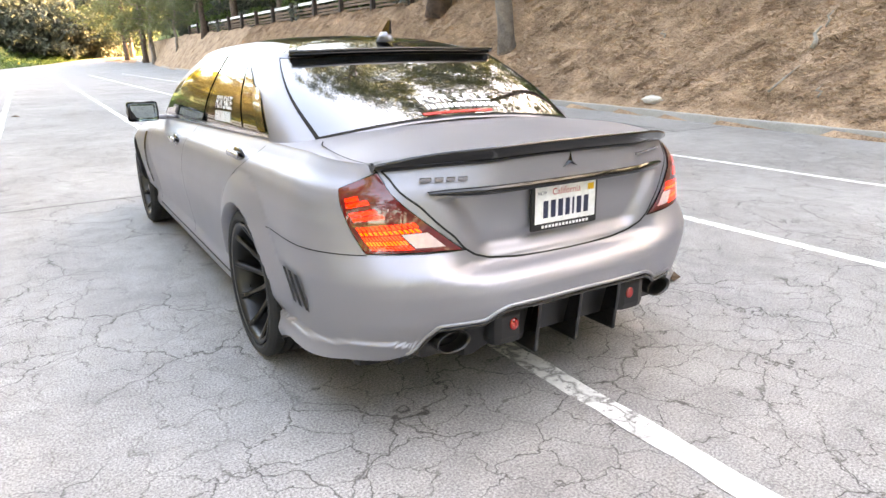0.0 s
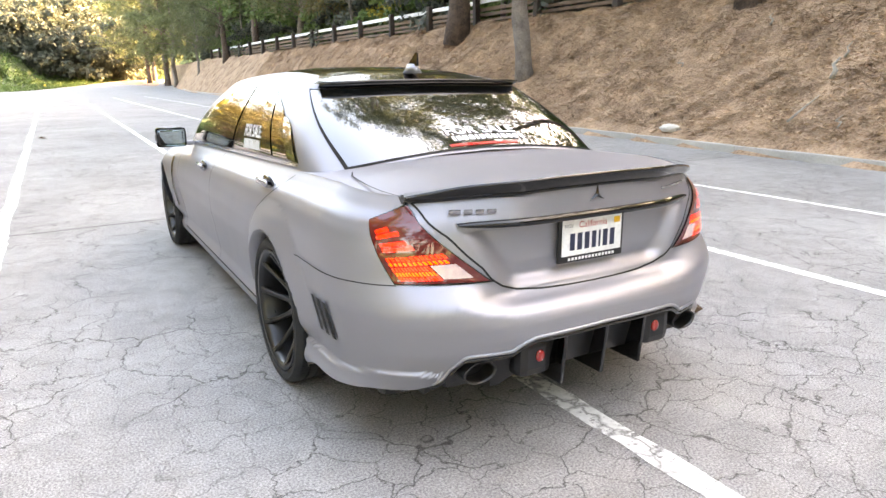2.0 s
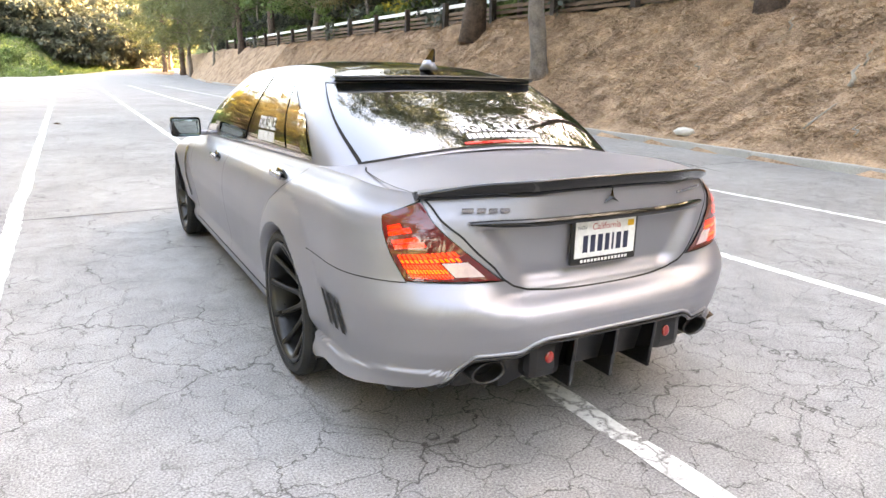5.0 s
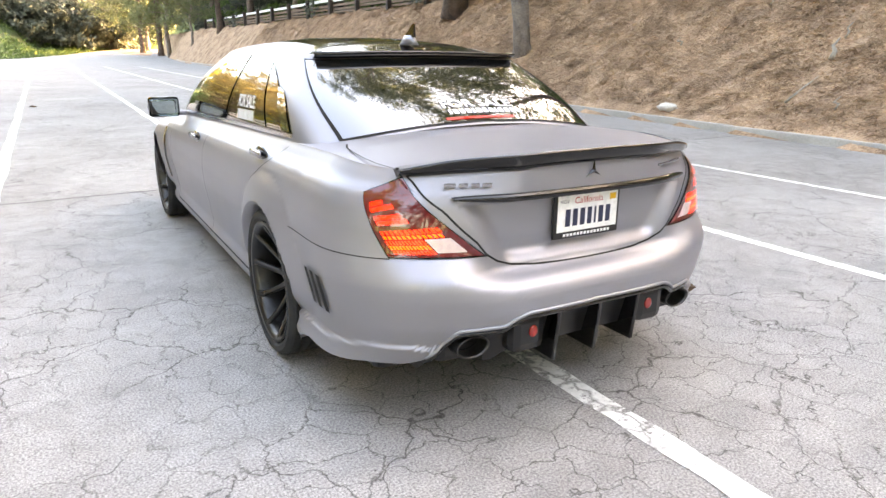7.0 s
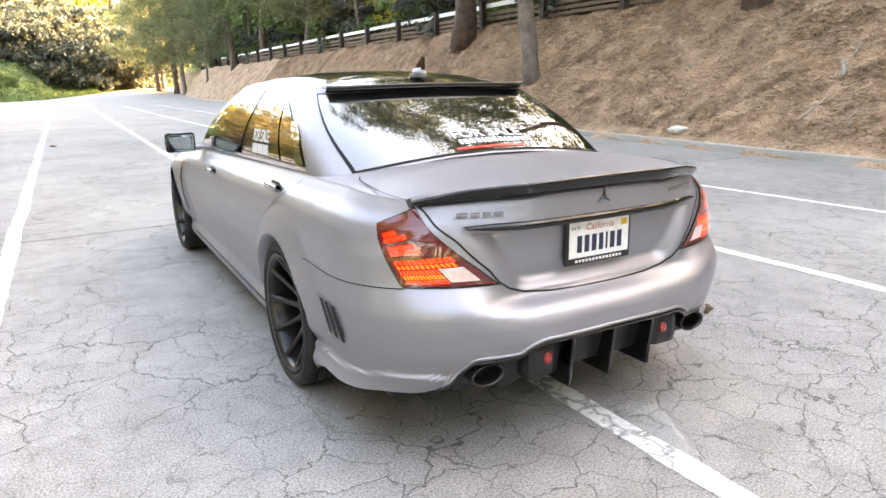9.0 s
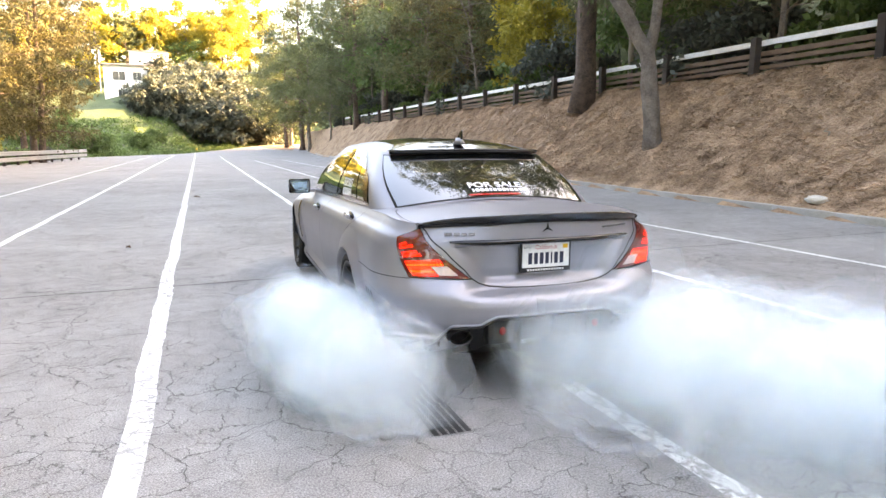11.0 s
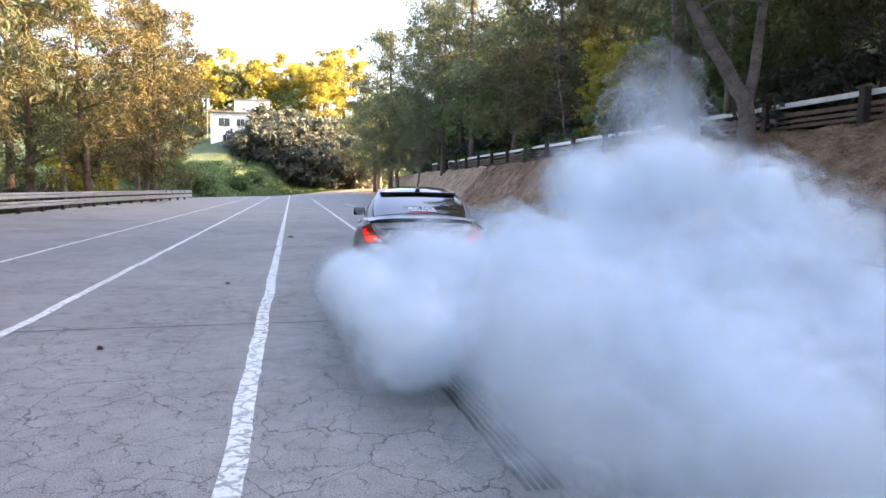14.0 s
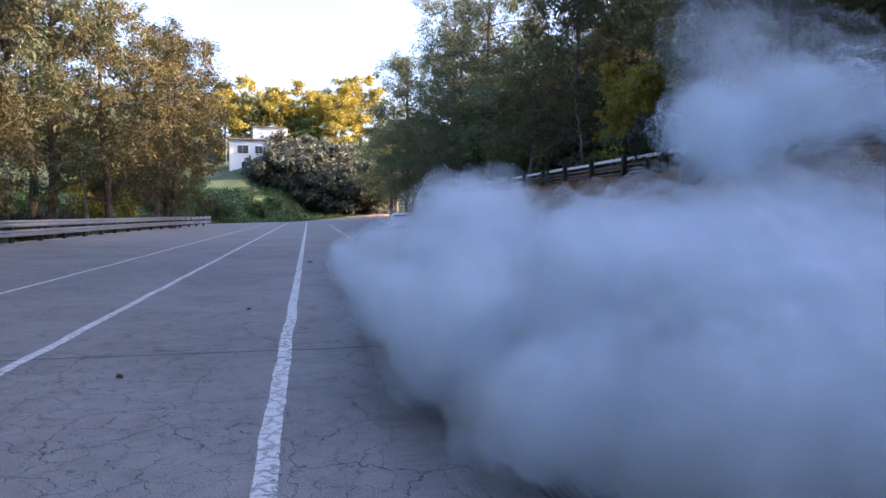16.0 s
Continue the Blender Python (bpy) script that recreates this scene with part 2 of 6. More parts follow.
def ground_z(x, y):
    k = kerb_x(y)
    z = lift(x, y) - 0.05
    if x > k:
        u = min(1, (x - k) / (15.0 - k))
        z = lift(x, y) + 0.13 + 3.5 * (0.72 * u + 0.28 * smooth(u)) * (1 - 0.25 * smooth((y - 75) / 40))
        n = noise.noise(Vector((x * 0.9, y * 0.9, 0))) * 0.16 + noise.noise(Vector((x * 2.7, y * 2.7, 5))) * 0.08
        z += n * min(1, (x - k) / 0.8) * (1 if x < 16 else 0.5)
        # hillside height added to keep the low sun off the lot and far slope
        z += (17 + 11 * smooth((y - 50) / 40)) * smooth((x - 17) / 28)
    elif x < -14.8:
        z -= 0.9 * smooth((-14.8 - x) / 6) - 16 * smooth((-30 - x) / 60)
    e = road_end(x)
    if y > e:
        z += 13 * smooth((y - e) / (80 - 32 * smooth((x + 12) / 8))) + 16 * smooth((y - 152) / 70) + noise.noise(Vector((x * 0.12, y * 0.12, 9))) * 1.2 * smooth((y - e) / 15)
    if y < -60:
        z += 5 * smooth((-60 - y) / 60)
    return z


def steps(*spans):
    out = []
    for a, b, n in spans:
        out += [a + (b - a) * i / n for i in range(n)]
    return out + [spans[-1][1]]


xs = steps((-600, -60, 9), (-60, -14, 24), (-14, 8.2, 14), (8.2, 16.4, 44), (16.4, 30, 14), (30, 90, 14), (90, 600, 8))
ys = steps((-600, -90, 8), (-90, -12, 26), (-12, 42, 150), (42, 80, 52), (80, 180, 60), (180, 900, 10))
gv = [(x, y, ground_z(x, y)) for y in ys for x in xs]
gf = [(j * len(xs) + i, j * len(xs) + i + 1, (j + 1) * len(xs) + i + 1, (j + 1) * len(xs) + i) for j in range(len(ys) - 1) for i in range(len(xs) - 1)]
gme = mesh("ground", gv, gf, STRAW_SOIL, True)
gme.materials.append(IVY_SOIL)
for poly in gme.polygons:
    c = poly.center
    if c.y > road_end(c.x) - 1 or c.x < -14.6 or c.x > 17.5:
        poly.material_index = 1
tagged(new("ground", gme), "brown pine-straw bank and green ivy slopes", "ground", kind="structure")

rx = steps((-14.9, 8.0, 22))
ry = steps((-70, 60, 30), (60, 135, 30))
rv, rf = [], []
for y in ry:
    row = [min(x, kerb_x(y)) for x in rx] + [kerb_x(y)]
    rv += [(x, min(y, road_end(x) + 1.5), lift(x, y)) for x in row]
n = len(rx) + 1
rf = [(j * n + i, j * n + i + 1, (j + 1) * n + i + 1, (j + 1) * n + i) for j in range(len(ry) - 1) for i in range(n - 1)]
road = tagged(new("road", mesh("road", rv, rf, ASPHALT)), "worn grey cracked asphalt lot", "road", kind="structure")


def strip(name, x0, x1, y0, y1, z, material, n=40, wander=0.0):
    v = []
    for i in range(n + 1):
        y = y0 + (y1 - y0) * i / n
        s = -0.004 * y * (x0 < -4) + 0.006 * max(0, y - 6) * (0 < x0 < 1) + wander * noise.noise(Vector((x0 * 3, y * 0.7, 1)))
        zz = z + lift(x0, y)
        v += [(x0 + s + 0.016 * noise.noise(Vector((y * 9, x0, 0))), y, zz), (x1 + s + 0.016 * noise.noise(Vector((y * 9, x1, 4))), y, zz)]
    return mesh(name, v, [(2 * i, 2 * i + 1, 2 * i + 3, 2 * i + 2) for i in range(n)], material)


for x, y0, y1, w in ((-7.08, 2, 88, 0.09), (-4.64, -9, 100, 0.11), (-2.295, -9, 116, 0.13), (0.09, -9, 122, 0.12), (2.85, -9, 60, 0.11), (5.52, -9, 62, 0.10)):
    tagged(new("painted_line", strip("painted_line", x - w / 2, x + w / 2, y0, y1, 0.004, PAINT, 900, 0.03)), "worn white painted line on asphalt", "road line", "lot lines", "structure")

# transverse joint across the lot
jm = rough_mat("joint_tar", (0.020, 0.018, 0.016), (0.050, 0.045, 0.040), 4, 0.9, relief=0.3)
jv = []
for i in range(90):
    x = -12 + i * 0.25
    y = 4.30 + 0.05 * noise.noise(Vector((x * 1.3, 0, 3))) + (x + 2.2) * 0.04
    w = 0.012 + 0.012 * noise.noise(Vector((x * 4, 2, 0)))
    jv += [(x, y - w, 0.003), (x, y + w, 0.003)]
tagged(new("pavement_joint", mesh("pavement_joint", jv, [(2 * i, 2 * i + 1, 2 * i + 3, 2 * i + 2) for i in range(89)], jm)), "dark cracked joint across the asphalt", "joint", kind="structure")

# kerb of cast lengths
kerb = tagged(new("kerb"), "low worn concrete kerb along the bank", "kerb", kind="structure")
y = -40.0
while y < 84:
    y2 = y + 3.0
    a, b = Vector((kerb_x(y), y, lift(kerb_x(y), y))), Vector((kerb_x(y2), y2, lift(kerb_x(y2), y2)))
    d = b - a
    bm = box((0.17, d.length - 0.012, 0.22), bevel=0.025)
    ob = part("kerb_stone", bm, CONCRETE, kerb)
    ob.matrix_basis = Matrix.Translation((a + b) / 2 + Vector((0.06, 0, 0.03))) @ Matrix.Rotation(-math.atan2(d.x, d.y), 4, "Z")
    y = y2

# ---------------------------------------------------------------- trees
def leaf_cloud(centres, per, spread, length, width, droop, rng):
    """Many small leaf blades scattered about clump centres."""
    k = len(centres) * per
    c = np.repeat(np.array(centres, float), per, axis=0)
    sp = np.repeat(np.array(spread, float), per)
    off = rng.normal(0, 1, (k, 3)) * sp[:, None] * np.array((0.5, 0.5, 0.38))
    p = c + off
    d = off / (np.linalg.norm(off, axis=1, keepdims=True) + 1e-6) + rng.normal(0, 0.7, (k, 3))
    d[:, 2] -= droop
    d /= np.linalg.norm(d, axis=1, keepdims=True)
    s = np.cross(d, rng.normal(0, 1, (k, 3)))
    s /= np.linalg.norm(s, axis=1, keepdims=True) + 1e-6
    ln = (length * rng.uniform(0.6, 1.3, k))[:, None]
    wd = (width * rng.uniform(0.6, 1.3, k))[:, None]
    quad = np.stack((p - d * ln * 0.5, p + s * wd * 0.5, p + d * ln * 0.5, p - s * wd * 0.5), axis=1)
    return quad.reshape(-1, 3)


def cloud_mesh(name, verts, material):
    n = len(verts) // 4
    me = bpy.data.meshes.new(name)
    me.vertices.add(n * 4)
    me.vertices.foreach_set("co", verts.astype(np.float32).ravel())
    me.loops.add(n * 4)
    me.loops.foreach_set("vertex_index", np.arange(n * 4, dtype=np.int32))
    me.polygons.add(n)
    me.polygons.foreach_set("loop_start", np.arange(0, n * 4, 4, dtype=np.int32))
    me.materials.append(material)
    me.update(calc_edges=True)
    return me


def make_tree(name, seed, trunk, radius, crown_from, crown_r, limbs, bark, foliage, per=150, clumps=5, leaf=(0.26, 0.05), droop=0.5, top_r=0.25, bare=0):
    """A tree from the line of its trunk: tapering trunk, limbs and clumps of leaves at the limbs' ends."""
    rng = np.random.default_rng(seed)
    rnd = random.Random(seed)
    tree = new(name)
    pts = [Vector(p) for p in trunk]
    fine = []
    for a, b in zip(pts, pts[1:]):
        for i in range(3):
            fine.append(a.lerp(b, i / 3) + Vector((rnd.uniform(-1, 1), rnd.uniform(-1, 1), 0)) * radius * 0.18)
    fine.append(pts[-1])
    m = len(fine) - 1
    rad = [radius * (1 - (1 - top_r) * i / m) * (1.35 if i == 0 else 1) for i in range(m + 1)]
    pieces = [tube_data(fine, rad, 12, 0.07, seed)]
    h0, h1 = fine[0].z, fine[-1].z
    centres, spreads = [], []
    for i in range(limbs + bare):
        dead = i >= limbs
        u = crown_from + (1 - crown_from) * ((i + rnd.random()) / limbs if not dead else rnd.uniform(-0.25, 0.4))
        u = max(0.1, min(0.99, u))
        f = u * m
        j = min(int(f), m - 1)
        base = fine[j].lerp(fine[j + 1], f - j)
        az = i * 2.4 + rnd.uniform(-0.5, 0.5)
        w = (u - crown_from) / (1 - crown_from + 1e-6)
        reach = crown_r * (0.45 + 0.75 * math.sin(math.pi * min(1, max(0, 0.18 + 0.75 * w)))) * rnd.uniform(0.7, 1.15) * (0.6 if dead else 1)
        rise = rnd.uniform(-0.05, 0.45) * reach
        mid = base + Vector((math.cos(az), math.sin(az), 0)) * reach * 0.5 + Vector((0, 0, rise * 0.7))
        tip = base + Vector((math.cos(az + 0.25), math.sin(az + 0.25), 0)) * reach + Vector((0, 0, rise - droop * 0.4))
        r0 = max(0.035, radius * 0.34 * (1 - 0.6 * u))
        pieces.append(tube_data([base, base.lerp(mid, 0.5) + Vector((0, 0, 0.1)), mid, tip], [r0, r0 * 0.75, r0 * 0.5, r0 * 0.15], 6, 0.08, seed + i))
        if dead:
            continue
        for c in range(clumps):
            v = 0.35 + 0.65 * (c + rnd.random()) / clumps
            p = mid.lerp(tip, (v - 0.35) / 0.65) if v > 0.5 else base.lerp(mid, v * 1.6)
            p = p + Vector((rnd.gauss(0, 1), rnd.gauss(0, 1), rnd.gauss(0, 0.6))) * 0.16 * crown_r
            centres.append(tuple(p))
            spreads.append(rnd.uniform(0.45, 0.95) * crown_r * 0.24)
    v, f = join_data(pieces)
    part("trunk", mesh("trunk", v, f, bark, True), None, tree)
    part("crown", cloud_mesh("crown", leaf_cloud(centres, per, spreads, leaf[0], leaf[1], droop, rng), foliage), None, tree)
    return tree


def straight(h, lean=(0, 0), n=5, sway=0.15, seed=0):
    rnd = random.Random(seed)
    return [(lean[0] * i / n + rnd.uniform(-sway, sway) * (i > 0), lean[1] * i / n + rnd.uniform(-sway, sway) * (i > 0), h * i / n - (0.25 if i == 0 else 0)) for i in range(n + 1)]


def stand(tree, x, y, turn=0.0, down=0.0):
    tree.matrix_basis = pose(x, y, ground_z(x, y) - 0.05 - down, 0, 0, turn)
    return tree


# trees on the bank
pine_big = tagged(stand(make_tree("pine_tree", 1, straight(29, (-1.6, -1.6), 6, 0.2, 1), 0.46, 0.42, 6.4, 36, BARK, NEEDLES, 170, 8, (0.36, 0.085), 0.6, bare=3), 14.2, 23.2), "tall pine with thick furrowed brown trunk", "tree")
fork = make_tree("forked_tree", 2, [(0, 0, -0.3), (-0.25, 0, 1.4), (-0.45, 0, 2.9), (-1.5, 0.3, 4.6), (-2.6, 0.6, 6.8), (-3.6, -0.6, 11.0), (-4.6, -2.6, 16.0), (-5.0, -3.6, 20.0)], 0.30, 0.56, 5.8, 28, GREY_BARK, NEEDLES, 170, 8, (0.34, 0.085), 0.7, bare=5)
fv, ff = join_data([tube_data([(-0.42, 0, 2.7), (-0.1, 0.1, 3.7), (0.15, 0.2, 5.5), (0.25, 0.1, 8), (0.9, 0.3, 11)], [0.2, 0.17, 0.14, 0.11, 0.05], 10, 0.06, 4),
                    tube_data([(0.18, 0.2, 6), (0.9, 0, 7.4), (1.2, -0.1, 9.2)], [0.09, 0.07, 0.03], 7, 0.06, 5)])
part("limb", mesh("limb", fv, ff, GREY_BARK, True), None, fork)
tagged(stand(fork, 12.15, 15.5), "leaning grey-barked tree forking above the bank", "tree")
slim = tagged(stand(make_tree("slim_tree", 3, straight(11, (-0.9, 0.2), 6, 0.22, 3), 0.20, 0.30, 3.4, 22, GREY_BARK, OLIVE, 150, 6, (0.22, 0.045), 0.6, bare=3), 12.6, 33.9), "slim tree with pale trunk and thin olive crown", "tree")

# pines behind the steel rail
pine_a = make_tree("pine_tree", 11, straight(19, (0.3, 0), 6, 0.15, 5), 0.34, 0.15, 4.3, 34, BARK, NEEDLES, 80, 7, (0.40, 0.085), 0.4)
pine_b = make_tree("pine_tree", 12, straight(16, (-0.4, 0.2), 6, 0.2, 6), 0.28, 0.12, 4.0, 32, BARK, SUN_GOLD_NEEDLES, 80, 7, (0.40, 0.085), 0.5)
pine_c = make_tree("pine_tree", 13, straight(21, (0.1, 0.3), 6, 0.2, 7), 0.36, 0.30, 5.4, 34, BARK, NEEDLES, 80, 7, (0.42, 0.09), 0.5)
broad = make_tree("broadleaf_tree", 14, straight(10, (0.6, 0.2), 5, 0.3, 8), 0.24, 0.18, 4.4, 26, GREY_BARK, BRIGHT, 62, 7, (0.36, 0.18), 0.2)
oak = make_tree("broadleaf_tree", 15, straight(12, (-0.5, 0.2), 5, 0.3, 9), 0.30, 0.22, 5.0, 28, GREY_BARK, WOOD_LEAF, 62, 7, (0.38, 0.17), 0.2)
golden = make_tree("broadleaf_tree", 16, straight(13, (0.2, 0.2), 5, 0.3, 10), 0.30, 0.15, 5.0, 26, GREY_BARK, SUN_YELLOW, 55, 7, (0.60, 0.30), 0.2)
cypress = make_tree("cypress_tree", 17, straight(14, (0.0, 0.0), 5, 0.1, 11), 0.25, 0.10, 2.2, 36, BARK, NEEDLES, 60, 5, (0.5, 0.16), -0.4)
bush = make_tree("shrub", 18, straight(2.6, (0.2, 0.0), 4, 0.2, 12), 0.10, 0.05, 2.6, 20, GREY_BARK, GREY_LEAF, 42, 6, (0.40, 0.17), 0.5)
green_bush = make_tree("shrub", 19, straight(2.0, (0.1, 0.0), 4, 0.2, 13), 0.08, 0.05, 2.0, 18, GREY_BARK, BRIGHT, 42, 6, (0.30, 0.18), 0.3)

PINES = (pine_a, pine_b, pine_c)
used = set()


def plant(kind, x, y, turn, label, scale=1.0, category="tree", group="", down=0.0):
    t = kind if kind.name not in used else copy_thing(kind, Matrix())
    used.add(kind.name)
    t.matrix_basis = pose(x, y, ground_z(x, y) - 0.05 - down, 0, 0, turn) @ Matrix.Diagonal((scale, scale, scale * (1 + 0.1 * math.sin(x * 7 + y)), 1))
    return tagged(t, label, category, group)


for i, (kind, x, y, s) in enumerate(((pine_a, -20.6, 51, 1.05), (pine_b, -16.9, 52, 1.05), (pine_c, -23.5, 40, 1.0), (pine_b, -13.9, 60, 1.0), (pine_b, -15.6, 66, 1.1), (pine_c, -25, 60, 1.05),
                                     (pine_b, -19, 33, 0.9), (pine_a, -30, 50, 1.1), (pine_c, -18.5, 76, 0.9), (pine_a, -34, 70, 1.1), (pine_c, -22, 18, 1.0), (pine_b, -19.5, 6, 1.0), (pine_a, -21, -8, 1.0), (pine_c, -24, -22, 1.0), (pine_b, -27, 28, 1.0), (pine_a, -28, 10, 1.0))):
    plant(kind, x, y, i * 67, "pine with brown trunk behind the steel guard rail", s, group="roadside pines")
for i, (kind, x, y, s) in enumerate(((golden, -33, 46, 0.8), (golden, -40, 62, 0.9), (golden, -26, 84, 0.8), (golden, -12, 172, 1.2), (golden, -3, 176, 1.3), (golden, 5, 170, 1.2), (golden, -22, 168, 1.2), (golden, -34, 160, 1.1), (golden, 12, 182, 1.2), (golden, 17.8, 33.5, 0.42), (golden, 18.6, 36.5, 0.5))):
    plant(kind, x, y, i * 41, "broadleaf tree, leaves coloured yellow-green as if in low sun", s, group="sunlit trees")
plant(cypress, -15.8, 166, 0, "tall dark cypress on the far hill", 1.15)
plant(cypress, -13.4, 168, 70, "tall dark cypress on the far hill", 0.95)

# woods above and behind the fence, run on unseen behind the camera to block the sun
rnd = random.Random(4)
for i in range(54):
    y = -60 + i * 3.25 + rnd.uniform(-1, 1)
    x = rnd.uniform(19, 34) if i % 2 else rnd.uniform(18, 23)
    kind = (oak, broad, pine_c, oak, pine_a, broad, slim)[i % 7]
    plant(kind, x + (2 if kind in PINES else 0), y, rnd.uniform(0, 360), "leafy tree in the wood above the bank", rnd.uniform(0.75, 1.15), group="trees above the bank")
for i in range(22):
    plant(green_bush if i % 3 else bush, rnd.uniform(16.8, 19), 6 + i * 4 + rnd.uniform(-1, 1), rnd.uniform(0, 360), "green shrub behind the rail fence", rnd.uniform(0.6, 1.1), "shrub", "shrubs behind the fence")
for i, (kind, x, y, s) in enumerate(((pine_c, 15.6, 62, 0.95), (pine_a, 14.6, 70, 0.9), (oak, 16.5, 52, 1.0), (pine_b, 17, 44, 1.0), (oak, 14.5, 124, 1.2), (pine_c, 17, 84, 1.1), (oak, 13.5, 96, 1.0), (pine_a, 20, 100, 1.1), (slim, 13.6, 80, 0.8), (pine_c, 13.4, 103, 1.1), (pine_a, 12.6, 116, 1.1))):
    plant(kind, x, y, i * 77, "dark tree overhanging the bank", s, group="trees above the bank")
# all but the third stand out of view, added to shade the lot and car
for i, (kind, x, y, s) in enumerate(((pine_b, 13, -22, 1.0), (pine_a, 14.5, -8, 1.0), (pine_c, 14.3, 8.8, 1.0), (pine_a, -18.5, 13, 1.0), (pine_c, -20, -2, 1.0))):
    plant(kind, x, y, i * 59, "tall tree round the lot, most of these added out of view for shade", s, group="trees round the lot")
for i in range(12):
    plant(PINES[i % 3], -17.2 - 4.5 * (i % 2), -14 + 4.2 * i, i * 53, "pine with brown trunk behind the steel guard rail", 0.95 + 0.1 * (i % 3), group="roadside pines")
# unseen row added behind the camera to darken the car's rear and near asphalt
for i in range(9):
    plant(PINES[(i + 1) % 3], -15 + 3.4 * i, -27 - 4 * (i % 2), i * 71, "tall tree round the lot, most of these added out of view for shade", 1.0, group="trees round the lot")

bare_tree = make_tree("bare_tree", 23, straight(8, (-1.4, -0.8), 5, 0.3, 15), 0.15, 0.35, 3.2, 7, GREY_BARK, OLIVE, 60, 4, (0.22, 0.06), 0.4, bare=12)
for i, (x, y, s) in enumerate(((17.0, 15.5, 1.0), (18.2, 19.5, 1.15), (17.2, 27.0, 0.9), (18.6, 11.5, 1.1), (16.8, 41.0, 0.9))):
    plant(bare_tree, x, y, i * 83, "thin grey tree with bare limbs behind the fence", s, group="bare trees behind the fence")

# planting on the far hill
for i in range(46):
    back = i % 2
    x = rnd.uniform(-9.5, 15) if back else rnd.uniform(-10.5, 9)
    y = rnd.uniform(141, 149) if back else rnd.uniform(133, 139)
    plant(bush, x, y, rnd.uniform(0, 360), "large grey-green shrub on the far ivy slope", rnd.uniform(2.2, 3.1) if back else rnd.uniform(1.5, 2.3), "shrub", "shrubs on the far slope")
for i in range(26):
    x = rnd.uniform(-40, 12)
    plant(green_bush, x, road_end(x) + rnd.uniform(4, 40), rnd.uniform(0, 360), "low green shrub on the far ivy slope", rnd.uniform(0.7, 1.3), "shrub", "shrubs on the far slope")
for i in range(14):
    plant(oak if i % 2 else broad, rnd.uniform(-60, 30), rnd.uniform(165, 195), rnd.uniform(0, 360), "leafy tree on the far hill", rnd.uniform(0.8, 1.2), group="far trees")
for i in range(26):
    plant(green_bush if i % 2 else bush, rnd.uniform(-30, -16.5), rnd.uniform(15, 85), rnd.uniform(0, 360), "low shrub behind the steel guard rail", rnd.uniform(0.5, 0.9), "shrub", "shrubs behind the rail")

# ivy on the slopes
rng = np.random.default_rng(8)
c, s = [], []
for i in range(5200):
    x = rng.uniform(-40, 20)
    y = road_end(x) + 0.4 + 38 * rng.random() ** 1.3
    c.append((x, y, ground_z(x, y) + 0.12)), s.append(0.5)
tagged(new("ivy", cloud_mesh("ivy", leaf_cloud(c, 14, s, 0.30, 0.24, 0.0, rng), BRIGHT)), "dense green ivy covering the far slope", "ivy", kind="stuff")

# pine straw on the bank: blades and twigs
c, s = [], []
for i in range(15000):
    y = -6 + 60 * rng.random() ** 1.5
    k = kerb_x(y)
    x = k + 0.25 + (15.6 - k) * rng.random()
    c.append((x, y, ground_z(x, y) + 0.03)), s.append(0.22)
q = leaf_cloud(c, 15, s, 0.27, 0.022, 0.0, rng)
q = q.reshape(-1, 4, 3)
cz = q[:, :, 2].mean(axis=1, keepdims=True)
gz = np.array([ground_z(a, b) for a, b in q[:, :, :2].mean(axis=1)])[:, None]
q[:, :, 2] = gz + 0.02 + (q[:, :, 2] - cz) * 0.42
tagged(new("pine_straw", cloud_mesh("pine_straw", q.reshape(-1, 3), STRAW)), "dry brown pine needles and twigs on the bank", "pine straw", kind="stuff")


# ---------------------------------------------------------------- fence, rail, poles, house
fence = tagged(new("rail_fence"), "wooden rail fence with white top rail and dark posts", "fence")
FX, FZ, GAP = 15.1, 3.66, 4.33
post_bm = box((0.24, 0.24, 2.0), (0, 0, 0.12), 0.02)
post_me = part("post", post_bm, POST_WOOD, fence).data
first = fence.children[0]
fy = [10.15 + GAP * i for i in range(-5, 17)]
fz = [ground_z(FX, y) for y in fy]
fz = [FZ if y < 70 else min(FZ, z + 0.1) for y, z in zip(fy, fz)]
for i, (y, z) in enumerate(zip(fy, fz)):
    ob = first if i == 0 else part("post", post_me, None, fence)
    ob.matrix_basis = pose(FX, y, z, random.uniform(-1.5, 1.5), random.uniform(-1.5, 1.5), random.uniform(-4, 4))


def span(name, a, b, w, h, material, parent):
    d = Vector(b) - Vector(a)
    ob = part(name, box((w, d.length, h), bevel=0.012), material, parent)
    ob.matrix_basis = Matrix.Translation((Vector(a) + Vector(b)) / 2) @ Matrix.Rotation(-math.atan2(d.x, d.y), 4, "Z") @ Matrix.Rotation(math.asin(d.z / d.length), 4, "X")
    return ob


for i in range(len(fy) - 1):
    a, b = (FX + 0.17, fy[i], fz[i]), (FX + 0.17, fy[i + 1], fz[i + 1])
    for name, dz, w, h, material in (("top_rail", 0.92, 0.09, 0.17, WHITE_WOOD), ("rail", 0.58, 0.08, 0.15, RAIL_WOOD), ("rail", 0.37, 0.08, 0.13, RAIL_WOOD), ("rail", 0.17, 0.08, 0.12, RAIL_WOOD)):
        j = random.uniform(-0.03, 0.03)
        span(name, (a[0], a[1] + 0.01, a[2] + dz + j), (b[0], b[1] - 0.01, b[2] + dz + j), w, h, material, fence)

guard = tagged(new("guard_rail"), "galvanised double beam guard rail on wooden posts", "guard rail")
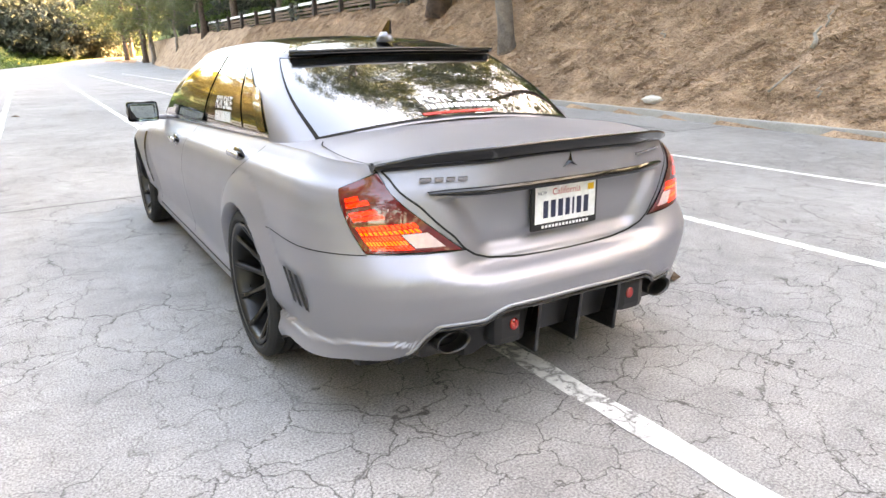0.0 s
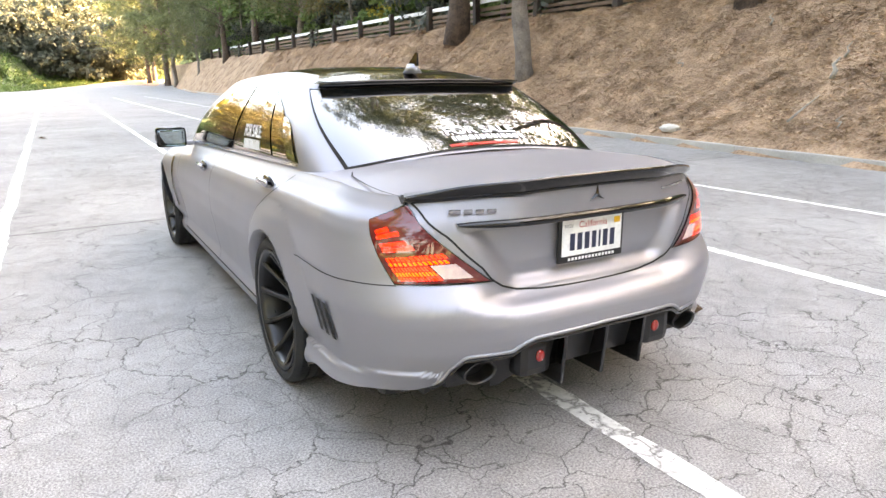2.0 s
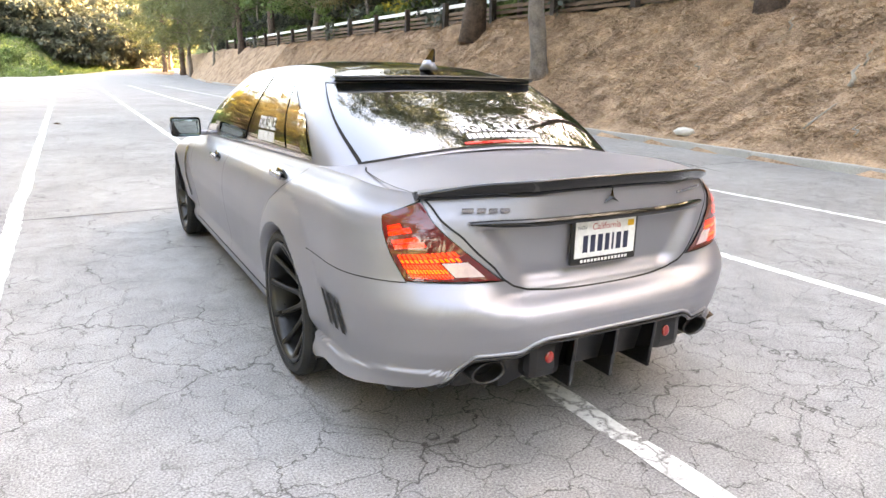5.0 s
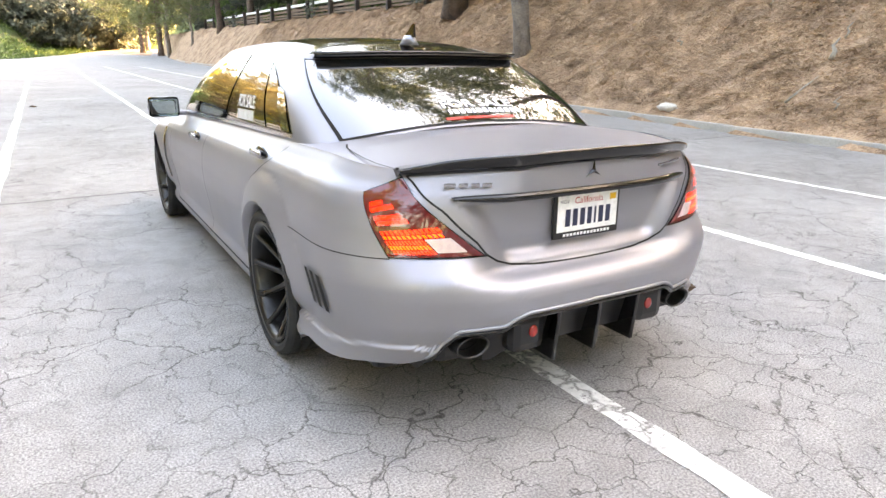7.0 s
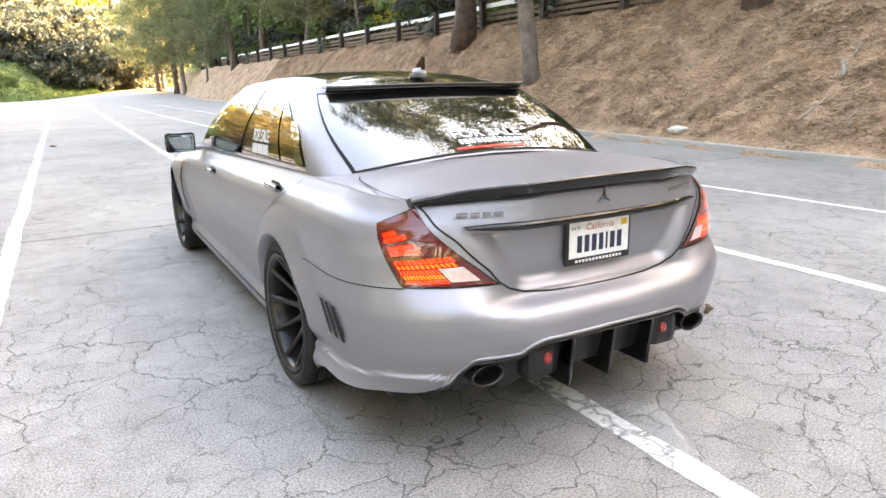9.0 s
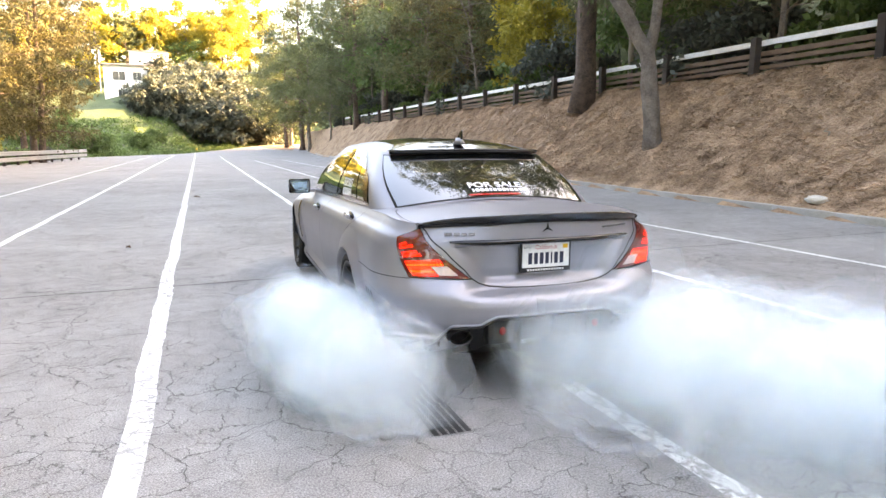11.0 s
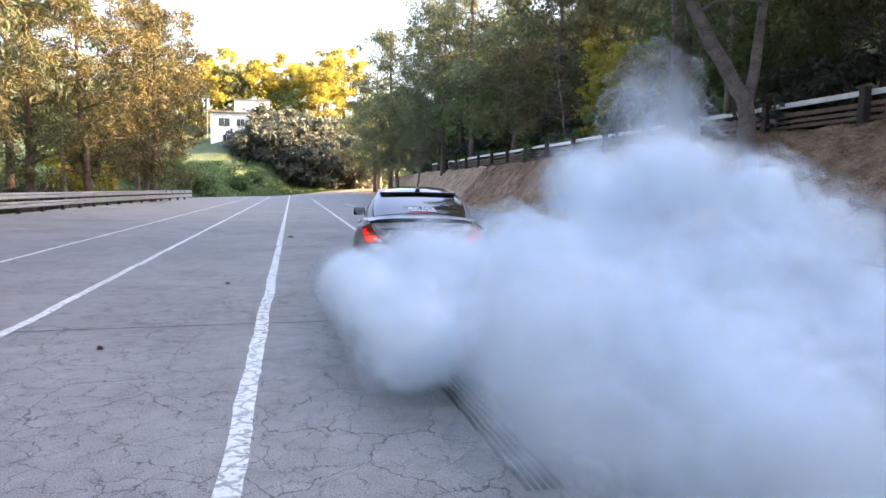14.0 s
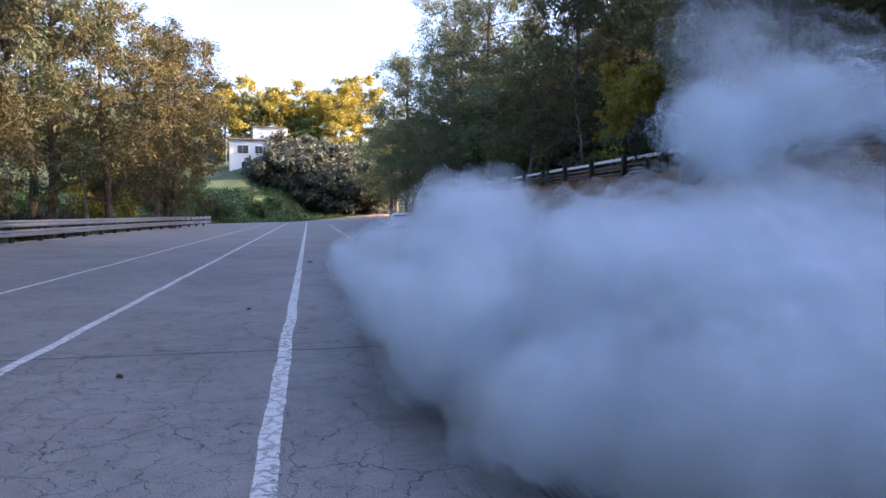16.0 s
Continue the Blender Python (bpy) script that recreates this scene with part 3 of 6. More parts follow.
GP = [(-15.4, 2), (-15.2, 8), (-15, 14), (-14.8, 20), (-14.6, 26), (-14.5, 32), (-14.4, 38), (-14.4, 44), (-14.3, 50), (-14.0, 56), (-13.6, 62), (-13.1, 68), (-12.7, 74)]


def beam(points, z, name):
    prof = [(0, -0.15), (0.045, -0.12), (0.045, -0.05), (0.0, -0.02), (0.0, 0.02), (0.045, 0.05), (0.045, 0.12), (0, 0.15), (-0.012, 0.15), (-0.012, -0.15)]
    v, f = [], []
    k = len(prof)
    for x, y in points:
        v += [(x + 0.10 + px, y, z + pz) for px, pz in prof]
    for i in range(len(points) - 1):
        f += [(i * k + j, i * k + (j + 1) % k, (i + 1) * k + (j + 1) % k, (i + 1) * k + j) for j in range(k)]
    part(name, mesh(name, v, f, GALV), None, guard)


beam(GP, 0.84, "beam")
beam(GP, 0.42, "beam")
gpost = None
for (x, y), (x2, y2) in zip(GP, GP[1:]):
    for u in (0.0, 0.5):
        if gpost is None:
            gpost = part("post", box((0.16, 0.2, 1.3), (0, 0, 0.3), 0.015), POST_WOOD, guard).data
            ob = guard.children[-1]
        else:
            ob = part("post", gpost, None, guard)
        ob.matrix_basis = pose(x + (x2 - x) * u, y + (y2 - y) * u, 0.0)


def pole(x, y, h, r, label, lean=(0.0, 0.0), arm=False):
    p = tagged(new("utility_pole"), label, "pole")
    v, f = tube_data([(0, 0, -0.3), (lean[0] / 2, lean[1] / 2, h / 2), (lean[0], lean[1], h)], [r, r * 0.9, r * 0.75], 10)
    part("shaft", mesh("shaft", v, f, POLE_WOOD, True), None, p)
    part("cap", box((r * 1.7, r * 1.7, 0.06), (lean[0], lean[1], h + 0.02), 0.01), POLE_WOOD, p)
    p.matrix_basis = pose(x, y, ground_z(x, y))
    return p


pole(15.8, 22.1, 11, 0.12, "pale wooden utility pole behind the rail fence")
pole(-18.4, 52, 9.4, 0.16, "grey wooden pole beside the roadside pines", (-0.4, 0))
pole(-27, 60, 6, 0.14, "short grey wooden pole beyond the guard rail")
pole(16.6, 70.8, 7.5, 0.12, "slim grey pole behind the fence")

house = tagged(new("house"), "white stucco hillside house with flat roof", "house")
HY, HZ = 142.0, 9.6
part("wall", box((8.4, 7, 9.5), (-13.9, HY + 3.5, HZ + 2.2), 0.03), STUCCO, house)
part("upper_wall", box((7.0, 5, 3.4), (-10.2, HY + 6.5, HZ + 8.4), 0.03), STUCCO, house)
roof = part("roof", box((9.4, 8.2, 0.3), (-13.9, HY + 3.4, HZ + 7.1), 0.04), ROOF, house)
part("roof_cap", box((7.4, 5.5, 0.25), (-10.2, HY + 6.5, HZ + 10.2), 0.04), ROOF, house)
for x, z, w, h in ((-15.4, HZ + 5.0, 2.2, 1.6), (-12.2, HZ + 5.0, 1.5, 1.5), (-15.0, HZ + 1.8, 1.4, 1.3)):
    win = part("window", box((w + 0.24, 0.12, h + 0.24), (x, HY - 0.04, z), 0.02), WHITE_WOOD, house)
    part("pane", box((w / 2 - 0.05, 0.05, h), (x - w / 4, HY - 0.09, z)), DARK_PANE, win)
    part("pane", box((w / 2 - 0.05, 0.05, h), (x + w / 4, HY - 0.09, z)), DARK_PANE, win)
part("porch_post", box((0.2, 0.2, 5.0), (-18.8, HY + 1.0, HZ + 4.4), 0.02), STUCCO, house)


def rock_thing(x, y, r, label, seed):
    bm = bmesh.new()
    bmesh.ops.create_icosphere(bm, subdivisions=3, radius=r)
    for v in bm.verts:
        v.co *= 1 + 0.35 * noise.noise(v.co * 2.2 / r + Vector((seed, 0, 0)))
        v.co.z *= 0.55
        v.co.x *= 1.25
    ob = part("rock", bm, STONE, None, label, True)
    ob.matrix_basis = pose(x, y, ground_z(x, y) + r * 0.32, 0, 0, seed * 40)
    return tagged(ob, category="rock")


rock_thing(9.66, 7.05, 0.17, "pale rock on the kerb edge of the bank", 3)
for x, y, ln, turn, tilt, r in ((9.85, 4.55, 0.75, -104, 30, 0.022), (11.21, 4.64, 0.42, -80, 58, 0.050), (13.15, 7.4, 0.36, -60, 45, 0.022), (11.85, 4.8, 0.30, -90, 55, 0.024), (12.0, 8.9, 0.22, -20, 25, 0.024), (9.77, 3.58, 0.28, -60, 25, 0.018)):
    pts = [(0, 0, 0), (0.05, ln * 0.35, 0.06), (-0.04, ln * 0.7, 0.03), (0.06, ln, 0.1)]
    v, f = tube_data(pts, [r, r * 0.9, r * 0.7, r * 0.3], 7, 0.12, int(x * 10))
    ob = part("branch", mesh("branch", v, f, POLE_WOOD, True), None, None, "dead pale branch lying on the pine straw")
    ob.matrix_basis = pose(x, y, ground_z(x, y) + 0.03, tilt, 0, turn)
    tagged(ob, category="branch")

# small things on and round the lot
hyd = tagged(new("hydrant"), "small yellow hydrant at the end of the lot", "hydrant")
hm = rough_mat("yellow_paint", (0.55, 0.36, 0.03), (0.75, 0.52, 0.06), 4, 0.5, relief=0.1)
part("barrel", mesh("barrel", *tube_data([(0, 0, 0), (0, 0, 0.08), (0, 0, 0.1), (0, 0, 0.55), (0, 0, 0.62), (0, 0, 0.72)], [0.17, 0.17, 0.12, 0.12, 0.15, 0.05], 14), hm, True), None, hyd)
part("nozzle", box((0.42, 0.1, 0.1), (0, 0, 0.42), 0.03), hm, hyd)
hyd.matrix_basis = pose(-2.1, 119.5, ground_z(-2.1, 119.5) + 0.05)
board = tagged(new("sign_board"), "dark sign board with pale bars at the foot of the slope", "sign")
part("panel", box((2.0, 0.08, 0.75), (0, 0, 1.6), 0.02), POST_WOOD, board)
for k in range(4):
    part("mark", box((0.28, 0.03, 0.42), (-0.66 + 0.44 * k, -0.055, 1.6)), WHITE_WOOD, board)
for k in (-0.8, 0.8):
    part("post", box((0.12, 0.12, 1.9), (k, 0.1, 0.75), 0.01), POST_WOOD, board)
board.matrix_basis = pose(-15.8, 92.5, ground_z(-15.8, 92.5) + 0.3)
LEAF = rough_mat("dry_leaf", (0.05, 0.03, 0.018), (0.14, 0.085, 0.05), 20, 0.9, relief=0.2)
for x, y, r, turn in ((-2.02, 16.6, 0.10, 20), (-2.9, 7.2, 0.05, 80), (1.5, -0.4, 0.06, 130), (2.6, 1.2, 0.05, 10), (-3.6, 3.3, 0.04, 60)):
    v = [(r * c * (0.5 if k % 2 else 1.0), r * 0.6 * s_, 0.012 + 0.02 * (k % 3)) for k, (c, s_) in enumerate([(math.cos(a * math.pi / 4), math.sin(a * math.pi / 4)) for a in range(8)])]
    v += [(a, b, c - 0.004) for a, b, c in v]
    f = [tuple(range(8)), tuple(range(8, 16))[::-1]] + [(k, 8 + k, 8 + (k + 1) % 8, (k + 1) % 8) for k in range(8)]
    ob = tagged(part("fallen_leaf", mesh("fallen_leaf", v, f, LEAF), None, None, "dry brown leaf lying on the asphalt"), category="leaf", group="fallen leaves")
    ob.matrix_basis = pose(x, y, 0.0, 0, 0, turn)

# skid marks: short ribbed lengths of rubber, each laid as the tyre passes
SKID_PARTS = []
for side in (-0.81, 0.81):
    mark = tagged(new("skid_mark"), "black ribbed tyre mark on the asphalt", "skid mark", "skid marks", "structure")
    for n in range(34):
        y0 = 0.05 + n * 0.4
        x0 = side + float(np.interp(y0, (0, 3.3, 5.5, 7.2, 9.2, 12.1), (0, -0.09, -0.18, -0.10, 0.03, 0.36)))
        ribs = []
        for k in range(5):
            x = x0 - 0.085 + k * 0.0425
            ribs.append(([Vector((x - 0.0145, y0, 0.006)), Vector((x + 0.0145, y0, 0.006)), Vector((x + 0.0145, y0 + 0.4, 0.006)), Vector((x - 0.0145, y0 + 0.4, 0.006))], [(0, 1, 2, 3)]))
        SKID_PARTS.append((part("tread_print", mesh("tread_print", *join_data(ribs), SKID), None, mark), y0))


# ---------------------------------------------------------------- car
def satin_wrap():
    m, nt, p = nodes_of("satin_grey_wrap")
    fine = noise_node(nt, 900, 2)
    dust = noise_node(nt, 2.2, 5)
    col = mix(nt, ramp(nt, dust, (0.3, 0.0), (0.75, 0.35)), (0.270, 0.269, 0.296), (0.305, 0.302, 0.326))
    nt.links.new(mul(nt, col, ramp(nt, fine, (0.2, 0.92), (0.8, 1.08))), p.inputs["Base Color"])
    p.inputs["Metallic"].default_value = 0.55
    nt.links.new(ramp(nt, dust, (0.3, 0.35), (0.75, 0.42)), p.inputs["Roughness"])
    return m


def plain(name, colour, rough, metal=0.0, coat=0.0, emit=None, strength=0.0, grain=60):
    m, nt, p = nodes_of(name)
    n = noise_node(nt, grain, 4)
    c = Vector(colour)
    nt.links.new(ramp(nt, n, (0.3, tuple(c * 0.88)), (0.7, tuple(c * 1.1))), p.inputs["Base Color"])
    nt.links.new(ramp(nt, noise_node(nt, 6, 5), (0.3, rough * 0.85), (0.7, min(1, rough * 1.2))), p.inputs["Roughness"])
    p.inputs["Metallic"].default_value, p.inputs["Coat Weight"].default_value = metal, coat
    if emit:
        p.inputs["Emission Color"].default_value = (*emit, 1)
        p.inputs["Emission Strength"].default_value = strength
    return m


WRAP = satin_wrap()
GLOSS_BLACK = plain("gloss_black", (0.003, 0.003, 0.0033), 0.06, coat=0.5)
TINT = plain("tinted_glass", (0.004, 0.0045, 0.005), 0.03, coat=1.0)
for glossy, n in ((TINT, 2.0), (GLOSS_BLACK, 1.42)):
    glossy.node_tree.nodes["Principled BSDF"].inputs["IOR"].default_value = n
    glossy.node_tree.nodes["Principled BSDF"].inputs["Coat IOR"].default_value = n
RUBBER = plain("tyre_rubber", (0.013, 0.013, 0.014), 0.8)
RIM = plain("satin_black_alloy", (0.006, 0.006, 0.0065), 0.32)
SEAM = plain("panel_gap", (0.004, 0.004, 0.004), 0.9)
CHROME = plain("dark_chrome", (0.42, 0.42, 0.44), 0.12, 1.0)
TRIM = plain("polished_trim", (0.70, 0.70, 0.72), 0.15, 1.0)
PLASTIC = plain("black_plastic", (0.005, 0.005, 0.0055), 0.36)
LENS = plain("smoked_red_lens", (0.110, 0.008, 0.008), 0.05, coat=0.7)
LED = plain("lit_red_lamp", (0.25, 0.006, 0.003), 0.3, coat=0.3, emit=(1.0, 0.016, 0.004), strength=0.30)
LED_HOT = plain("lit_orange_lamp", (0.40, 0.04, 0.006), 0.3, coat=0.3, emit=(1.0, 0.035, 0.005), strength=0.50)
# pale colour stands in for the bright white glint on the clear lens
LENS_GLINT = plain("glinting_reversing_lens", (0.58, 0.44, 0.42), 0.12, coat=1.0)
BRAKE_STRIP = plain("dim_red_strip", (0.20, 0.006, 0.004), 0.3, coat=0.4, emit=(1.0, 0.016, 0.004), strength=0.02)
RED_DOT = plain("red_reflector", (0.30, 0.012, 0.010), 0.2, coat=0.8)
PLATE = plain("white_plate", (0.74, 0.74, 0.72), 0.45)
PLATE_INK = plain("dark_blue_ink", (0.015, 0.02, 0.05), 0.5)
PLATE_RED = plain("red_ink", (0.45, 0.03, 0.04), 0.5)
PLATE_YELLOW = plain("yellow_sticker", (0.75, 0.42, 0.02), 0.5)
DECAL = plain("white_vinyl", (0.80, 0.80, 0.80), 0.5)
MIRROR = plain("mirror_glass", (0.36, 0.44, 0.46), 0.02, 1.0)
DARK_METAL = plain("dark_metal", (0.06, 0.06, 0.06), 0.4, 0.9)

LB, YF = -1.0, 4.03
W_MAX = 0.935
ARCHES = ((0.0, 0.350, 0.385), (3.165, 0.350, 0.380))


def pl(x, pts):
    return float(np.interp(x, [p[0] for p in pts], [p[1] for p in pts]))


REAR_MID = ((0.18, -1.06), (0.30, -1.14), (0.40, -1.20), (0.50, -1.225), (0.56, -1.222), (0.60, -1.200), (0.622, -1.155), (0.640, -1.112), (0.68, -1.110), (0.75, -1.125), (0.90, -1.13), (0.98, -1.115), (1.05, -1.10))
REAR_END = ((0.18, -1.00), (0.27, -1.07), (0.36, -1.15), (0.45, -1.195), (0.56, -1.216), (0.615, -1.214), (0.64, -1.200), (0.71, -1.125), (0.76, -1.115), (0.88, -1.10), (0.98, -1.075), (1.05, -1.05))
SIDE = ((0.15, 0.84), (0.19, 0.885), (0.23, 0.905), (0.27, 0.912), (0.30, 0.900), (0.34, 0.893), (0.45, 0.908), (0.60, 0.930), (0.72, 0.934), (0.82, 0.926), (0.90, 0.908), (0.95, 0.882), (0.985, 0.845), (1.05, 0.80))
FRONT = ((0.15, 3.80), (0.25, 3.96), (0.45, 4.03), (0.60, 4.02), (0.72, 3.96), (0.85, 3.84), (1.05, 3.60))
BELT = ((-1.25, 0.988), (-1.0, 1.0), (-0.6, 1.018), (0.0, 1.005), (1.0, 0.972), (2.5, 0.915), (3.2, 0.875), (3.7, 0.80), (4.1, 0.70))
CUT = ((0.0, 0.505), (0.34, 0.500), (0.39, 0.482), (0.43, 0.455), (0.59, 0.445), (0.63, 0.40), (0.68, 0.325), (0.73, 0.305), (0.84, 0.300), (0.92, 0.275))


def profile(z, pts):
    """A profile smoothed a little between its given heights."""
    return (pl(z - 0.012, pts) + 2 * pl(z, pts) + pl(z + 0.012, pts)) / 4


def body_half(u, v):
    """A point of one side (x >= 0) of the lower body. u: 0 rear centre, 1 rear corner's end, 2 front corner's start, 3 front centre; v: 0 bottom, 1 shoulder."""
    nb, nf, depth_r, depth_f = 2.9, 2.5, 0.60, 0.85
    if u <= 1:
        a = u * math.pi / 2
        cx, cy = math.sin(a) ** (2 / nb), math.cos(a) ** (2 / nb)
        yy = -0.55 - 0.62 * cy
    elif u <= 2:
        cx, cy = 1, 0
        yy = -0.55 + (u - 1) * (3.15 + 0.55)
    else:
        a = (3 - u) * math.pi / 2
        cx, cy = math.sin(a) ** (2 / nf), math.cos(a) ** (2 / nf)
        yy = 3.15 + 0.85 * cy
    top = pl(yy, BELT)
    bottom = pl(cx * 0.92, CUT) if u <= 1 else 0.165 + 0.11 * smooth((-0.2 - yy) / 0.35) + (0.02 if u > 2 else 0)
    z = bottom + (top - bottom) * v
    zz = z + (1.045 - top) * v ** 3
    w = profile(zz, SIDE)
    if u <= 1:
        m = smooth((cx * 0.93 - 0.34) / 0.30)
        yr = profile(z, REAR_MID) * (1 - m) + profile(z, REAR_END) * m
        if 1.02 < top + 1:                          # recess round the plate
            half = 0.36 + 0.16 * (z - 0.66) / 0.23
            inset = smooth((half + 0.05 - cx * w) / 0.11) * smooth((z - 0.650) / 0.06) * smooth((0.892 - z) / 0.012)
            yr += 0.045 * inset
        skirt = 0.020 * smooth((pl(cx * 0.92, ((0.6, 0.375), (0.72, 0.388), (0.84, 0.388), (0.92, 0.345))) - z) / 0.016) * smooth((cx - 0.66) / 0.06)
        return Vector(((w + skirt) * cx, -0.55 + (yr - skirt + 0.55) * cy, z))
    x = w
    y = yy
    if u > 2:
        yf = profile(z, FRONT)
        return Vector((w * cx, 3.15 + (yf - 3.15) * cy, z))
    for (yc, zc, r), flare, reach in zip(ARCHES, (0.040, 0.050), (0.135, 0.18)):
        d = math.hypot(y - yc, z - zc)
        x += flare * max(0, 1 - max(0, d - r) / reach) * smooth((z - 0.30) / 0.12)
    x += 0.020 * smooth((0.345 - z) / 0.016) * smooth((-0.30 - y) / 0.08)
    return Vector((x, y, z))


def signed(p, s):
    return Vector((p.x * s, p.y, p.z))


US = [i / 84 for i in range(84)] + [1 + i / 150 for i in range(150)] + [2 + i / 34 for i in range(35)]
VS = [i / 64 for i in range(65)]


def u_of(x, z, rear=True):
    """The outline parameter at which the rear face has the half width x."""
    w = profile(z, SIDE)
    return math.asin(min(1, (min(abs(x), w) / w)) ** (2.9 / 2)) / (math.pi / 2)


def v_of(u, z):
    a, b = body_half(u, 0).z, body_half(u, 1).z
    return (z - a) / (b - a)


def body_normal(u, v, s):
    e = 0.004
    a = body_half(min(3, u + e), v) - body_half(max(0, u - e), v)
    b = body_half(u, min(1, v + e)) - body_half(u, max(0, v - e))
    n = b.cross(a)
    if n.length < 1e-9:
        n = Vector((1, 0, 0))
    n.normalize()
    out = body_half(u, v) - Vector((0, 1.4, 0.6))
    if n.x * out.x + n.y * out.y * 0.5 < 0:
        n = -n
    return signed(n, s)


def on_body(u, z, s, off):
    v = v_of(u, z)
    return signed(body_half(u, v), s) + body_normal(u, v, s) * off


def deck_z(x, y):
    return pl(y, BELT) + 0.058 * (1 - (abs(x) / 0.80) ** 2.4)


def build_shell(car):
    nu, nv = len(US), len(VS)
    for s, tag in ((-1, "L"), (1, "R")):
        co, nor = [], []
        for u in US:
            for v in VS:
                p = body_half(u, v)
                if 1 < u < 2:
                    for yc, zc, r in ARCHES:
                        d = math.hypot(p.y - yc, p.z - zc)
                        if abs(d - r) < 0.016 and d > 0:
                            k = r / d
                            p.y, p.z = yc + (p.y - yc) * k, zc + (p.z - zc) * k
                co.append(signed(p, s))
                nor.append(body_normal(u, v, s))
        groups = {}
        for i in range(nu - 1):
            for j in range(nv - 1):
                q = [i * nv + j, (i + 1) * nv + j, (i + 1) * nv + j + 1, i * nv + j + 1]
                c = sum((co[k] for k in q), Vector()) / 4
                u = (US[i] + US[i + 1]) / 2
                if 1 < u < 2 and any(all(math.hypot(co[k].y - yc, co[k].z - zc) < r + 0.002 for k in q) for yc, zc, r in ARCHES):
                    continue
                if u < 2 and c.y < -0.40 and c.z < 0.74 and (u < 1 or c.z < 0.70):
                    lid = u < 0.45 and c.z > 0.628 + 0.10 * smooth((abs(c.x) - 0.2) / 0.3)
                    g = "trunk_lid" if lid else "rear_bumper"
                elif u < 0.5 and c.y < -0.6:
                    g = "trunk_lid"
                elif 1 < u < 2 and 0.37 - 1.1 * max(0, c.z - 0.66) < c.y < 1.38 and c.z > 0.27:
                    g = "rear_door"
                elif 1 < u < 2 and 1.38 <= c.y < 2.60 and c.z > 0.27:
                    g = "front_door"
                elif 1 < u < 2 and c.z <= 0.27 and 0.3 < c.y < 2.8:
                    g = "side_skirt"
                elif c.y >= 2.60:
                    g = "front_fender"
                else:
                    g = "quarter_panel"
                groups.setdefault(g, []).append(q if s > 0 else q[::-1])
        for g, faces in groups.items():
            used_v = sorted({k for f in faces for k in f})
            idx = {k: n for n, k in enumerate(used_v)}
            me = mesh(g, [co[k] for k in used_v], [tuple(idx[k] for k in f) for f in faces], WRAP, True)
            me.normals_split_custom_set_from_vertices([nor[k] for k in used_v])
            part(g, me, None, car)
    # deck and bonnet, spanned between the two shoulders
    for name, us in (("trunk_deck", [u for u in US if u < 1.22]), ("hood", [u for u in US if u > 1.78])):
        v, f = [], []
        nx = 25
        for u in us:
            e = body_half(u, 1)
            for k in range(nx):
                a = -1 + 2 * k / (nx - 1)
                crown = 0.058 * (1 - abs(a) ** 2.4) * smooth(e.x / 0.5)
                v.append((e.x * a, e.y, e.z - 0.002 + crown))
        for i in range(len(us) - 1):
            for k in range(nx - 1):
                f.append((i * nx + k, i * nx + k + 1, (i + 1) * nx + k + 1, (i + 1) * nx + k))
        part(name, mesh(name, v, f, WRAP, True), None, car)
    # arch returns and dark wheel housings
    for s in (-1, 1):
        for yc, zc, r in ARCHES:
            v, f, v2, f2 = [], [], [], []
            n = 48
            a0 = math.asin((0.185 - zc) / r)
            for i in range(n + 1):
                a = a0 + (math.pi - 2 * a0) * i / n
                y, z = yc + r * math.cos(a), zc + r * math.sin(a)
                x = body_half(1 + (y + 0.55) / 3.70, min(1, max(0, v_of(1 + (y + 0.55) / 3.70, z)))).x
                v += [(s * x, y, z), (s * (x - 0.006), y + 0.012 * math.cos(a) * -1, z - 0.012 * math.sin(a)), (s * (x - 0.10), y - 0.014 * math.cos(a), z - 0.014 * math.sin(a))]
                v2 += [(s * (x - 0.05), y, z), (s * 0.5, y, z)]
            for i in range(n):
                for k in (0, 1):
                    f.append((3 * i + k, 3 * i + k + 1, 3 * i + k + 4, 3 * i + k + 3))
                f2.append((2 * i, 2 * i + 1, 2 * i + 3, 2 * i + 2))
            v2 += [(s * 0.5, yc, zc)]
            f2 += [(2 * i + 1, len(v2) - 1, 2 * i + 3) for i in range(n)]
            part("arch_lip", mesh("arch_lip", v, f, WRAP, True), None, car)
            part("wheel_housing", mesh("wheel_housing", v2, f2, PLASTIC), None, car)
    part("underbody", box((1.56, 4.5, 0.22), (0, 1.4, 0.32), 0.05), PLASTIC, car)


